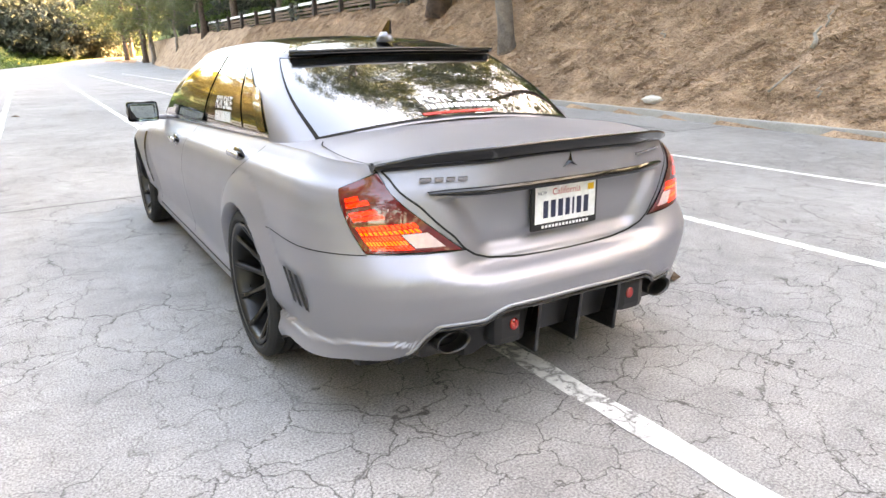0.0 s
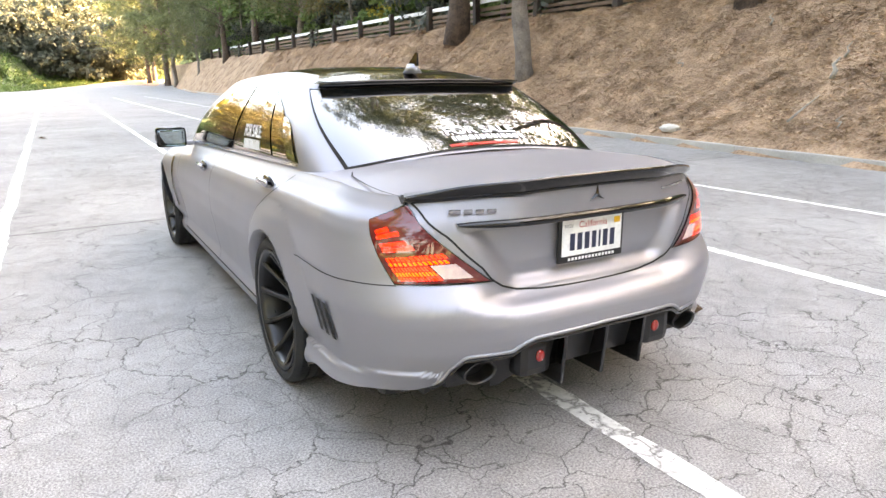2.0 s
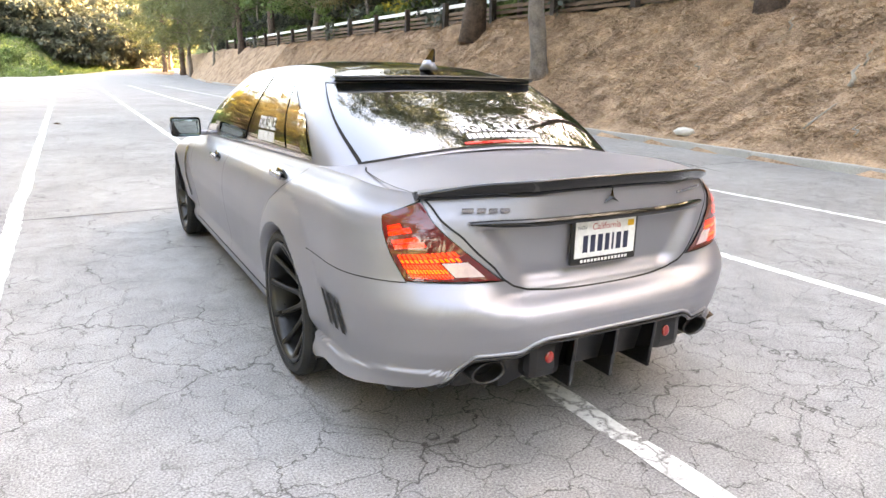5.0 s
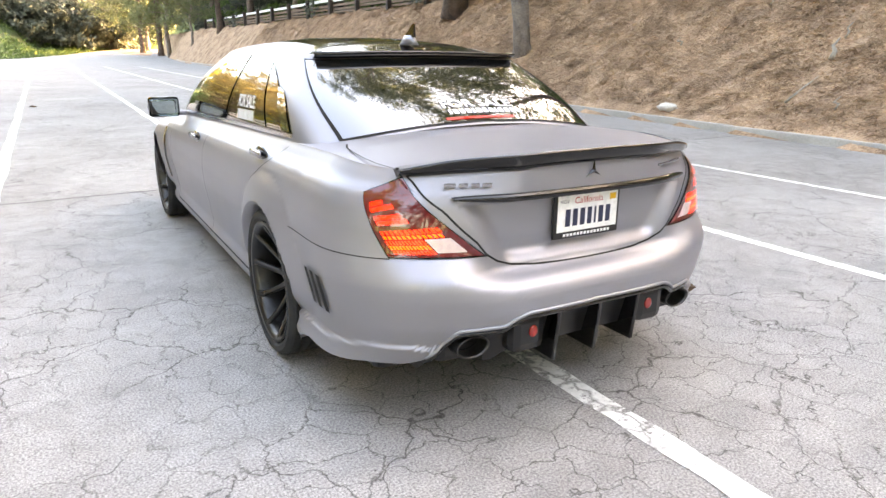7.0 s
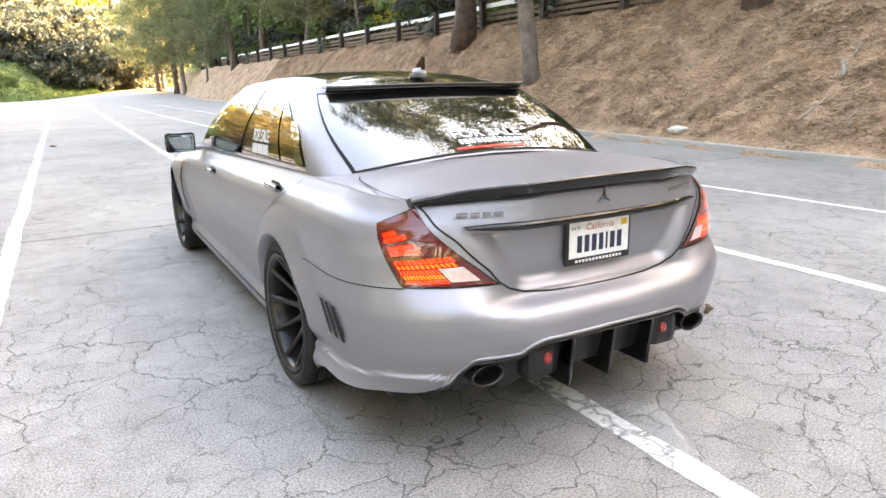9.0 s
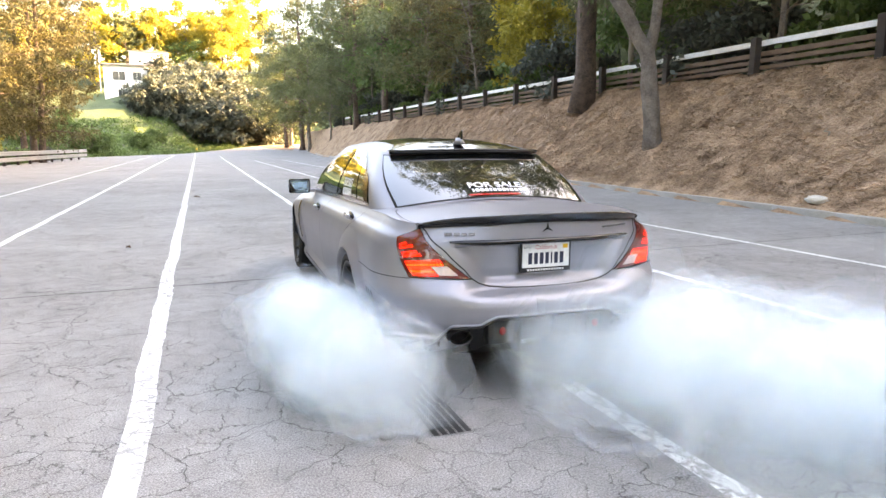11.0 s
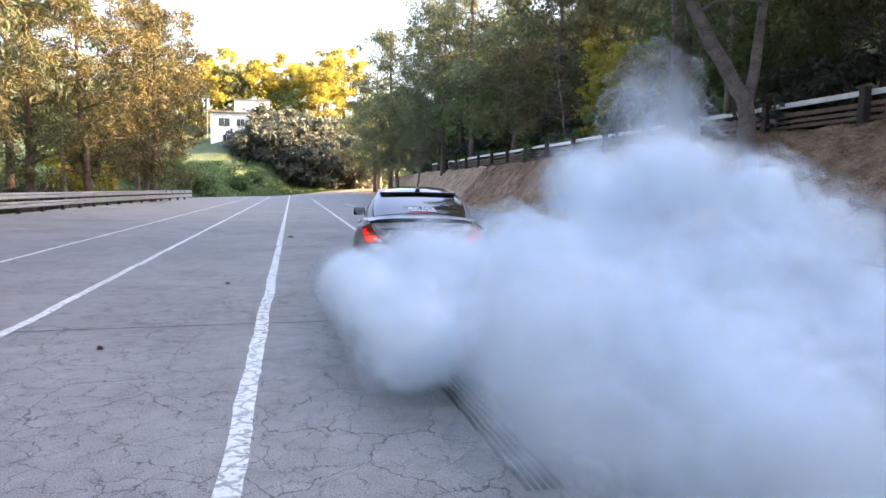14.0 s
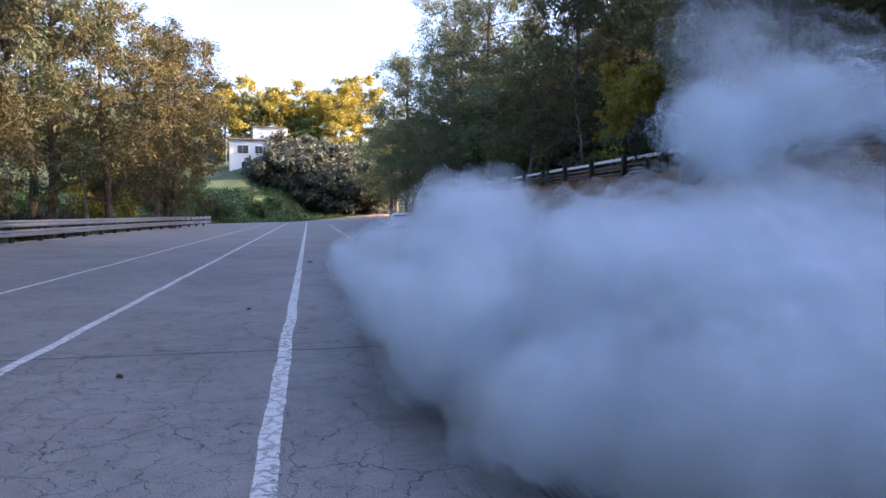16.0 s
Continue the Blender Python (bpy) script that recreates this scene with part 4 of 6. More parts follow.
# greenhouse
def glass_half(u, h):
    """A point of one side of the greenhouse. u as for the body; h: 0 at the belt, 1 at the roof's edge."""
    ends = ((-0.40, 0.40, 3.02, 0.60, 0.806, 4.2), (0.235, 0.30, 1.98, 0.36, 0.612, 6.0))
    pt = []
    for yr, br, yf, bf, w, n in ends:
        if u <= 1:
            a = u * math.pi / 2
            pt.append(Vector((w * math.sin(a) ** (2 / n), yr + br - br * math.cos(a) ** (2 / n), 0)))
        elif u <= 2:
            pt.append(Vector((w, (yr + br) + (u - 1) * (yf - bf - yr - br), 0)))
        else:
            a = (3 - u) * math.pi / 2
            pt.append(Vector((w * math.sin(a) ** (2 / n), yf - bf + bf * math.cos(a) ** (2 / n), 0)))
    a, b = pt
    p = a.lerp(b, h)
    bulge = math.sin(math.pi * h)
    p.x *= 1 + 0.055 * bulge
    if u < 1:
        p.y -= 0.035 * bulge * (1 - u ** 2)
    elif u > 2:
        p.y += 0.05 * bulge * (u - 2)
    else:
        p.x += 0.004 * bulge
    z0 = pl(a.y, BELT) - 0.022 + (0.088 * (1 - (a.x / 0.82) ** 2) if u < 1 or u > 2 else 0)
    z1 = pl(b.y, ((0.23, 1.365), (0.5, 1.392), (0.8, 1.412), (1.1, 1.418), (1.4, 1.412), (1.7, 1.392), (1.98, 1.360)))
    z1 += 0.012 * (1 - (b.x / 0.6) ** 2) if u < 1 or u > 2 else 0
    p.z = z0 + (z1 - z0) * h + 0.030 * bulge * smooth((u - 1.5) / 0.5)
    return p


def glass_normal(u, h, s):
    e = 0.01
    a = glass_half(min(3, u + e), h) - glass_half(max(0, u - e), h)
    b = glass_half(u, min(1, h + e)) - glass_half(u, max(0, h - e))
    n = b.cross(a).normalized()
    p = glass_half(u, h) - Vector((0, 1.2, 0.9))
    if n.dot(p) < 0:
        n = -n
    return signed(n, s)


def glass_patch(name, corner, material, parent, off=0.004, na=24, nb=14, label=""):
    """A patch of the greenhouse; corner(a, b) gives (u, h, side)."""
    v, f = [], []
    for i in range(na + 1):
        for j in range(nb + 1):
            u, h, s = corner(i / na, j / nb)
            v.append(signed(glass_half(u, h), s) + glass_normal(u, h, s) * off)
    for i in range(na):
        for j in range(nb):
            k = i * (nb + 1) + j
            f.append((k, k + 1, k + nb + 2, k + nb + 1))
    return part(name, mesh(name, v, f, material, True), None, parent, label)


def across(a, lim):
    """From one side of the rear or front glass to the other."""
    return abs(2 * a - 1) * lim, (1 if a > 0.5 else -1)


def build_greenhouse(car):
    us = [i / 24 for i in range(24)] + [1 + i / 40 for i in range(40)] + [2 + i / 24 for i in range(25)]
    hs = [i / 16 for i in range(17)]
    v, f = [], []
    ring = [(u, -1) for u in us] + [(u, 1) for u in us[::-1][1:-1]]
    for h in hs:
        v += [signed(glass_half(u, h), s) for u, s in ring]
    n = len(ring)
    for j in range(len(hs) - 1):
        for i in range(n):
            f.append((j * n + i, (j + 1) * n + i, (j + 1) * n + (i + 1) % n, j * n + (i + 1) % n))
    part("roof_pillar", mesh("roof_pillar", v, f, WRAP, True), None, car, "satin grey roof pillars")
    # roof skin
    v, f, nx = [], [], 21
    for u in us:
        e = glass_half(u, 1)
        for k in range(nx):
            a = -1 + 2 * k / (nx - 1)
            v.append((e.x * a, e.y, e.z + 0.052 * (1 - abs(a) ** 2.6) * smooth(e.x / 0.45) * smooth(min(e.y - 0.1, 2.1 - e.y) / 0.45)))
    for i in range(len(us) - 1):
        for k in range(nx - 1):
            f.append((i * nx + k, i * nx + k + 1, (i + 1) * nx + k + 1, (i + 1) * nx + k))
    part("roof_rail", mesh("roof_rail", v, f, WRAP, True), None, car, "satin grey roof edges")
    v = [(x * 0.945, y, z + 0.004) for x, y, z in v]
    part("roof", mesh("roof", v, f, GLOSS_BLACK, True), None, car, "gloss black roof")
    rear = glass_patch("rear_window", lambda a, b: (lambda us_: (us_[0], 0.045 + 0.885 * b, us_[1]))(across(a, 0.475 + 0.255 * b ** 1.35)), TINT, car, 0.004, 40, 16, "dark tinted rear window")
    glass_patch("window_seal", lambda a, b: (lambda us_: (us_[0], 0.025 + 0.925 * b, us_[1]))(across(a, 0.505 + 0.255 * b ** 1.35)), SEAM, car, 0.002, 40, 16)
    glass_patch("windshield", lambda a, b: (lambda us_: (3 - us_[0], 0.05 + 0.88 * b, us_[1]))(across(a, 0.66)), TINT, car, 0.004, 40, 14, "dark tinted windscreen")
    for s in (-1, 1):
        def side(a, b, u0, u1, tilt0=0.0, tilt1=0.0, lo=0.135, hi=0.905, s=s):
            u = u0 + (u1 - u0) * a + (tilt0 * (1 - a) + tilt1 * a) * b
            c = math.sqrt(max(0.0, 1 - (max(0, 1.34 - u) / 0.40) ** 2.4)) if u < 1.34 else math.sqrt(max(0.0, 1 - (max(0, u - 1.50) / 0.60) ** 2.2))
            return u, lo + (hi - lo) * b * c, s
        glass_patch("window_frame", lambda a, b: side(a, b, 0.955, 2.06, 0, 0, 0.115, 0.93), GLOSS_BLACK, car, 0.002, 60, 14)
        glass_patch("quarter_window", lambda a, b: side(a, b, 0.975, 1.115, 0, 0.0), TINT, car, 0.006, 14, 14, "small fixed quarter window")
        glass_patch("rear_door_window", lambda a, b: side(a, b, 1.13, 1.465, 0.0, 0), TINT, car, 0.006, 24, 14, "dark tinted side window")
        glass_patch("front_door_window", lambda a, b: side(a, b, 1.515, 2.04, 0, 0), TINT, car, 0.006, 30, 14, "dark tinted side window")
        glass_patch("belt_trim", lambda a, b: (0.955 + 1.10 * a, 0.075 + 0.035 * b, s), TRIM, car, 0.008, 50, 2, "polished belt trim")
    return rear


def ribbon(points, width, normal_of, off=0.0015):
    """A thin strip along points that lie on a surface."""
    v, f = [], []
    for i, p in enumerate(points):
        d = (points[min(i + 1, len(points) - 1)] - points[max(i - 1, 0)]).normalized()
        n = normal_of[i]
        t = n.cross(d).normalized()
        v += [p + n * off - t * width / 2, p + n * off + t * width / 2]
    for i in range(len(points) - 1):
        f.append((2 * i, 2 * i + 1, 2 * i + 3, 2 * i + 2))
    return v, f


def body_line(uz, s, n=40):
    """Points and normals along a line through (u, z) stations on the body."""
    pts, nor = [], []
    for i in range(n + 1):
        t = i / n * (len(uz) - 1)
        k = min(int(t), len(uz) - 2)
        a, b = uz[k], uz[k + 1]
        u, z = a[0] + (b[0] - a[0]) * (t - k), a[1] + (b[1] - a[1]) * (t - k)
        v = min(1, max(0, v_of(u, z)))
        pts.append(signed(body_half(u, v), s))
        nor.append(body_normal(u, v, s))
    return pts, nor


def uy(y):
    return 1 + (y + 0.55) / 3.70


def body_patch(name, corner, material, parent, s, off, na=16, nb=12, label=""):
    v, f = [], []
    for i in range(na + 1):
        for j in range(nb + 1):
            u, z = corner(i / na, j / nb)
            v.append(on_body(u, z, s, off))
    for i in range(na):
        for j in range(nb):
            k = i * (nb + 1) + j
            f.append((k, k + 1, k + nb + 2, k + nb + 1))
    return part(name, mesh(name, v, f, material, True), None, parent, label)


def lathe(profile_pts, n=48):
    """A ring swept round the x axis from (x, r) points."""
    v, f, k = [], [], len(profile_pts)
    for i in range(n):
        a = 2 * math.pi * i / n
        v += [(x, r * math.cos(a), r * math.sin(a)) for x, r in profile_pts]
    for i in range(n):
        for j in range(k - 1):
            a, b = i * k + j, ((i + 1) % n) * k + j
            f.append((a, a + 1, b + 1, b))
    return v, f


def build_wheel(car, x, y, s):
    """x: the outer face; s: side. The wheel turns about its own x axis."""
    r = 0.350
    wheel = part("wheel", mesh("wheel", *lathe([(-0.23 * s, 0.285), (-0.14 * s, 0.262), (-0.035 * s, 0.268), (-0.006 * s, 0.283), (0.0, 0.288), (-0.003 * s, 0.272), (-0.03 * s, 0.258), (-0.15 * s, 0.250), (-0.23 * s, 0.27)], 56), RIM, True), None, car, "satin black deep-dish alloy wheel")
    wheel.matrix_basis = pose(x, y, r)
    tread = []
    prof = [(-0.012, 0.286), (0.004, 0.305), (0.004, 0.328), (-0.010, 0.343)]
    for k in range(5):
        a = -0.022 - k * 0.045
        prof += [(a, r), (a - 0.034, r), (a - 0.036, r - 0.008), (a - 0.043, r - 0.008)]
    prof += [(-0.252, 0.340), (-0.265, 0.315), (-0.245, 0.285)]
    tyre = part("tyre", mesh("tyre", *lathe([(px * s, pr) for px, pr in prof], 72), RUBBER, False), None, wheel, "low-profile black tyre")
    # cross grooves of the tread
    v, f = [], []
    for i in range(72):
        a = 2 * math.pi * i / 72
        for x0, x1 in ((-0.02, -0.075), (-0.20, -0.25)):
            k = len(v)
            for xx, da in ((x0, 0.0), (x0, 0.014), (x1, 0.034), (x1, 0.02)):
                v.append((xx * s, (r + 0.0012) * math.cos(a + da), (r + 0.0012) * math.sin(a + da)))
            f.append((k, k + 1, k + 2, k + 3))
    tagged(part("tread_groove", mesh("tread_groove", v, f, SEAM), None, wheel), kind="stuff")
    # ten twisted spokes running from the rim's edge down to a sunken hub
    bmv, bmf = [], []
    for i in range(10):
        a = 2 * math.pi * i / 10
        sec = []
        for rr, depth, half, thick, tw in ((0.055, 0.105, 0.020, 0.030, 0.0), (0.12, 0.085, 0.014, 0.030, 0.02), (0.19, 0.052, 0.012, 0.030, 0.05), (0.245, 0.020, 0.014, 0.026, 0.08), (0.272, 0.006, 0.020, 0.022, 0.10)):
            b = a + tw
            rad, tan = Vector((0, math.cos(b), math.sin(b))), Vector((0, -math.sin(b), math.cos(b)))
            c = rad * rr
            front, back = -depth * s, (-depth - thick) * s
            sec.append([c + tan * half * 0.55 + Vector((front, 0, 0)), c + tan * half + Vector((front - 0.008 * s, 0, 0)), c + tan * half * 0.8 + Vector((back, 0, 0)),
                        c - tan * half * 0.8 + Vector((back, 0, 0)), c - tan * half + Vector((front - 0.008 * s, 0, 0)), c - tan * half * 0.55 + Vector((front, 0, 0))])
        o = len(bmv)
        for q in sec:
            bmv += q
        ff = [(o + 6 * m + k, o + 6 * m + (k + 1) % 6, o + 6 * m + 6 + (k + 1) % 6, o + 6 * m + 6 + k) for m in range(4) for k in range(6)]
        part("spoke", mesh("spoke", bmv[o:], [tuple(q - o for q in t) for t in ff], RIM), None, wheel)
    part("hub", mesh("hub", *lathe([(-0.145 * s, 0.07), (-0.115 * s, 0.074), (-0.098 * s, 0.066), (-0.095 * s, 0.034), (-0.088 * s, 0.030), (-0.086 * s, 0.0005)], 32), RIM, True), None, wheel)
    for i in range(5):
        a = 2 * math.pi * i / 5
        bm = bmesh.new()
        bmesh.ops.create_cone(bm, cap_ends=True, segments=6, radius1=0.010, radius2=0.008, depth=0.018)
        ob = part("lug_nut", bm, DARK_METAL, wheel)
        ob.matrix_basis = Matrix.Translation((-0.098 * s, 0.050 * math.cos(a), 0.050 * math.sin(a))) @ Matrix.Rotation(math.pi / 2, 4, "Y")
    disc = part("brake_disc", mesh("brake_disc", *lathe([(-0.165 * s, 0.06), (-0.165 * s, 0.185), (-0.195 * s, 0.185), (-0.195 * s, 0.06)], 40), DARK_METAL, False), None, wheel)
    return wheel


def text_mesh(body, size, font_bold=0.0):
    cu = bpy.data.curves.new("text", "FONT")
    cu.body, cu.size, cu.align_x, cu.align_y = body, size, "CENTER", "CENTER"
    cu.offset = font_bold
    cu.fill_mode = "FRONT"
    ob = bpy.data.objects.new("text", cu)
    me = bpy.data.meshes.new_from_object(ob)
    verts = [v.co.copy() for v in me.vertices]
    faces = [tuple(p.vertices) for p in me.polygons]
    bpy.data.objects.remove(ob)
    return verts, faces


def bars(widths, height, gap, shift=(0, 0)):
    """Plain bars in a row, centred: stand-ins for characters."""
    total = sum(widths) + gap * (len(widths) - 1)
    x, out = -total / 2, []
    for w in widths:
        out.append((x + w / 2 + shift[0], shift[1], w, height))
        x += w + gap
    return out


def bar_data(items):
    v, f = [], []
    for x, y, w, h in items:
        k = len(v)
        v += [Vector((x - w / 2, y - h / 2, 0)), Vector((x + w / 2, y - h / 2, 0)), Vector((x + w / 2, y + h / 2, 0)), Vector((x - w / 2, y + h / 2, 0))]
        f.append((k, k + 1, k + 2, k + 3))
    return v, f


def build_car():
    car = tagged(new("car"), "satin grey luxury sedan with black roof and black wheels", "car")
    build_shell(car)
    rear_window = build_greenhouse(car)
    wheels = [build_wheel(car, s * w, y, s) for y, w in ((0.0, 0.942), (3.165, 0.950)) for s in (-1, 1)]

    # panel gaps
    def gap(uz, s, width=0.004, n=40, name="panel_gap"):
        pts, nor = body_line(uz, s, n)
        v, f = ribbon(pts, width, nor)
        part(name, mesh(name, v, f, SEAM), None, car)
    for s in (-1, 1):
        gap([(uy(0.36), 0.28), (uy(0.385), 0.55), (uy(0.36), 0.68), (uy(0.25), 0.80), (uy(0.05), 0.91), (uy(-0.06), 0.985)], s)
        gap([(uy(1.38), 0.275), (uy(1.39), 0.60), (uy(1.38), 0.955)], s)
        gap([(uy(2.60), 0.275), (uy(2.62), 0.60), (uy(2.58), 0.90)], s)
        gap([(uy(0.42), 0.272), (uy(2.58), 0.272)], s, 0.008)
        gap([(uy(-0.36), 0.70), (uy(-0.55), 0.70), (0.75, 0.705), (0.555, 0.705)], s)
        # lid edge: from the deck down beside the lamp and along the bumper
        gap([(u_of(0.735, 1.0), 1.010), (u_of(0.70, 0.97), 0.965), (u_of(0.60, 0.87), 0.865), (u_of(0.49, 0.755), 0.752), (u_of(0.455, 0.71), 0.708), (u_of(0.41, 0.68), 0.676), (u_of(0.35, 0.66), 0.656), (u_of(0.25, 0.64), 0.645), (u_of(0.12, 0.64), 0.640), (0.0, 0.639)], s, 0.0075, 60)
        v, f = ribbon([Vector((s * x, y, deck_z(x, y))) for x, y in ((0.735, -1.0), (0.748, -0.93), (0.758, -0.85), (0.76, -0.75), (0.752, -0.62), (0.735, -0.52), (0.70, -0.44))], 0.006, [Vector((0, 0, 1))] * 7, 0.003)
        part("panel_gap", mesh("panel_gap", v, f, SEAM), None, car)

    # lamps
    for s in (-1, 1):
        c00, c10, c11, c01 = (0.555, 0.712), (u_of(0.465, 0.72), 0.705), (u_of(0.715, 0.985), 0.972), (0.70, 0.920)

        def lamp(a, b, a0=0.0, a1=1.0, b0=0.0, b1=1.0):
            a, b = a0 + (a1 - a0) * a, b0 + (b1 - b0) * b
            lo = [c00[k] * (1 - a) + c10[k] * a for k in (0, 1)]
            hi = [c01[k] * (1 - a) + c11[k] * a for k in (0, 1)]
            bow = -0.022 * math.sin(math.pi * b) * a
            return lo[0] * (1 - b) + hi[0] * b + bow, lo[1] * (1 - b) + hi[1] * b
        light = body_patch("tail_light", lamp, LENS, car, s, 0.007, 24, 18, "smoked red tail light, lit")
        for b0, b1, a0, a1, m in ((0.05, 0.11, 0.10, 0.58, LED), (0.125, 0.185, 0.09, 0.58, LED_HOT), (0.20, 0.26, 0.08, 0.58, LED), (0.285, 0.335, 0.08, 0.86, LED_HOT), (0.35, 0.41, 0.08, 0.90, LED), (0.50, 0.555, 0.10, 0.60, LED), (0.575, 0.63, 0.10, 0.56, LED), (0.70, 0.755, 0.10, 0.55, LED), (0.775, 0.83, 0.12, 0.40, LED)):
            cells = 12
            for k in range(cells):
                w = (a1 - a0) / cells
                body_patch("led_cell", lambda a, b, k=k: lamp(a, b, a0 + w * k + w * 0.20, a0 + w * (k + 1) - w * 0.20, b0, b1), m, light, s, 0.0085, 3, 2)
        body_patch("reversing_lens", lambda a, b: lamp(a, b, 0.60, 0.90, 0.07, 0.27), LENS_GLINT, light, s, 0.0088, 10, 6, "clear reversing lens, its white glint put into the colour")
        body_patch("lamp_edge", lambda a, b: lamp(a, b, -0.02, 1.02, -0.02, 1.02), GLOSS_BLACK, light, s, 0.004, 24, 18)
        # slanted vents behind the wheel
        for k in range(3):
            y0 = -0.555 - 0.062 * k
            pts = [on_rear_side(y0 + 0.032, 0.580, s), on_rear_side(y0 - 0.002, 0.580, s), on_rear_side(y0 - 0.042, 0.440, s), on_rear_side(y0 - 0.008, 0.440, s)]
            vv = [p + Vector((0.004 * s, 0, 0)) for p in pts]
            part("bumper_vent", mesh("bumper_vent", vv, [(0, 1, 2, 3)], SEAM), None, car, "slanted black bumper vent")
        # handles
        for y, z in ((0.19, 0.918), (1.64, 0.845)):
            p = on_body(uy(y), z, s, 0.0)
            cup = bmesh.new()
            bmesh.ops.create_uvsphere(cup, u_segments=20, v_segments=10, radius=1)
            bmesh.ops.transform(cup, matrix=Matrix.Translation(p) @ Matrix.Diagonal((0.014, 0.100, 0.044, 1)), verts=cup.verts)
            handle = part("door_handle", cup, GLOSS_BLACK, car, "dark door handle cup", True)
            bm = box((0.018, 0.165, 0.030), p + Vector((0.030 * s, 0, 0.012)), 0.008)
            part("grip", bm, CHROME, handle, "dark chrome grip", True)
        # mirrors
        mir = bmesh.new()
        bmesh.ops.create_uvsphere(mir, u_segments=28, v_segments=18, radius=1)
        for q in mir.verts:
            c = q.co
            c.x, c.z = math.copysign(abs(c.x) ** 0.7, c.x), math.copysign(abs(c.z) ** 0.7, c.z)
            c.y = max(-0.25, c.y)
        bmesh.ops.transform(mir, matrix=Matrix.Translation((s * 0.975, 2.46, 0.985)) @ Matrix.Diagonal((0.112, 0.11, 0.073, 1)), verts=mir.verts)
        mirror = part("wing_mirror", mir, WRAP, car, "satin grey wing mirror", True)
        part("mirror_rim", box((0.212, 0.010, 0.142), (s * 0.978, 2.434, 0.985), 0.024), GLOSS_BLACK, mirror)
        part("mirror_glass", box((0.196, 0.006, 0.128), (s * 0.978, 2.4235, 0.985), 0.022, Matrix.Rotation(radians(4), 4, "X") @ Matrix.Rotation(radians(7 * s), 4, "Z")), MIRROR, mirror, "reflecting mirror glass")
        part("mirror_arm", box((0.12, 0.06, 0.035), (s * 0.87, 2.48, 0.935), 0.012), WRAP, mirror)
        # fender vent
        v, f = ribbon(*(lambda pn: (pn[0], 0.03, pn[1]))(body_line([(uy(2.70), 0.42), (uy(2.76), 0.62), (uy(2.84), 0.80)], s, 20)), 0.004)
        part("fender_vent", mesh("fender_vent", v, f, GLOSS_BLACK), None, car, "black fender vent")

    # trunk spoiler
    v, f, k = [], [], 7
    stations = 40
    for i in range(stations + 1):
        a = -1 + 2 * i / stations
        x = 0.715 * a
        e = 1 - abs(a) ** 6
        y = body_half(u_of(abs(x), 1.0), 0.97).y
        z = pl(-1.1, BELT) + 0.030 * (1 - abs(a) ** 2.4)
        lip = 0.006 + 0.026 * e
        v += [(x, y + 0.115, z + 0.004), (x, y + 0.06, z + 0.016 * e + 0.005), (x, y + 0.0, z + lip), (x, y - 0.022, z + lip + 0.004), (x, y - 0.024, z + lip - 0.005), (x, y - 0.010, z - 0.012), (x, y + 0.01, z - 0.022)]
    for i in range(stations):
        f += [(i * k + j, i * k + j + 1, (i + 1) * k + j + 1, (i + 1) * k + j) for j in range(k - 1)]
    f += [tuple(range(k)), tuple(stations * k + j for j in range(k))[::-1]]
    part("trunk_spoiler", mesh("trunk_spoiler", v, f, GLOSS_BLACK, True), None, car, "gloss black trunk lip spoiler")
    # roof spoiler over the glass
    v, f, k = [], [], 5
    for i in range(31):
        a = -1 + 2 * i / 30
        u = abs(a) * 0.60
        s = 1 if a > 0 else -1
        p, n = signed(glass_half(u, 0.955), s), glass_normal(u, 0.955, s)
        q = signed(glass_half(u, 1.0), s)
        v += [q + Vector((0, 0.03, 0.018)), q + Vector((0, -0.02, 0.020)), p + n * 0.035 + Vector((0, -0.035, 0)), p + n * 0.018 + Vector((0, -0.035, 0)), p + n * 0.002]
    for i in range(30):
        f += [(i * k + j, i * k + j + 1, (i + 1) * k + j + 1, (i + 1) * k + j) for j in range(k - 1)]
    part("roof_spoiler", mesh("roof_spoiler", v, f, GLOSS_BLACK, True), None, car, "gloss black roof spoiler")
    # high brake light behind the glass's foot
    glass_patch("high_brake_light", lambda a, b: (abs(2 * a - 1) * 0.028, 0.065 + 0.03 * b, 1 if a > 0.5 else -1), BRAKE_STRIP, rear_window, 0.006, 12, 2, "red high brake light")
    # antenna fin
    bm = bmesh.new()
    bmesh.ops.create_cone(bm, cap_ends=True, segments=16, radius1=1, radius2=0.45, depth=1)
    bmesh.ops.transform(bm, matrix=Matrix.Translation((0, 0.36, 1.452)) @ Matrix.Diagonal((0.040, 0.085, 0.05, 1)), verts=bm.verts)
    fin = part("antenna_base", bm, WRAP, car, "grey antenna base", True)
    part("antenna_fin", mesh("antenna_fin", [(-0.008, 0.40, 1.47), (0.008, 0.40, 1.47), (0.008, 0.30, 1.465), (-0.008, 0.30, 1.465), (-0.003, 0.315, 1.535), (0.003, 0.315, 1.535), (0.003, 0.295, 1.53), (-0.003, 0.295, 1.53)],
                             [(0, 1, 5, 4), (2, 3, 7, 6), (1, 2, 6, 5), (3, 0, 4, 7), (4, 5, 6, 7)], GLOSS_BLACK), None, fin, "black antenna fin")

    # bar over the plate
    v, f, k = [], [], 4
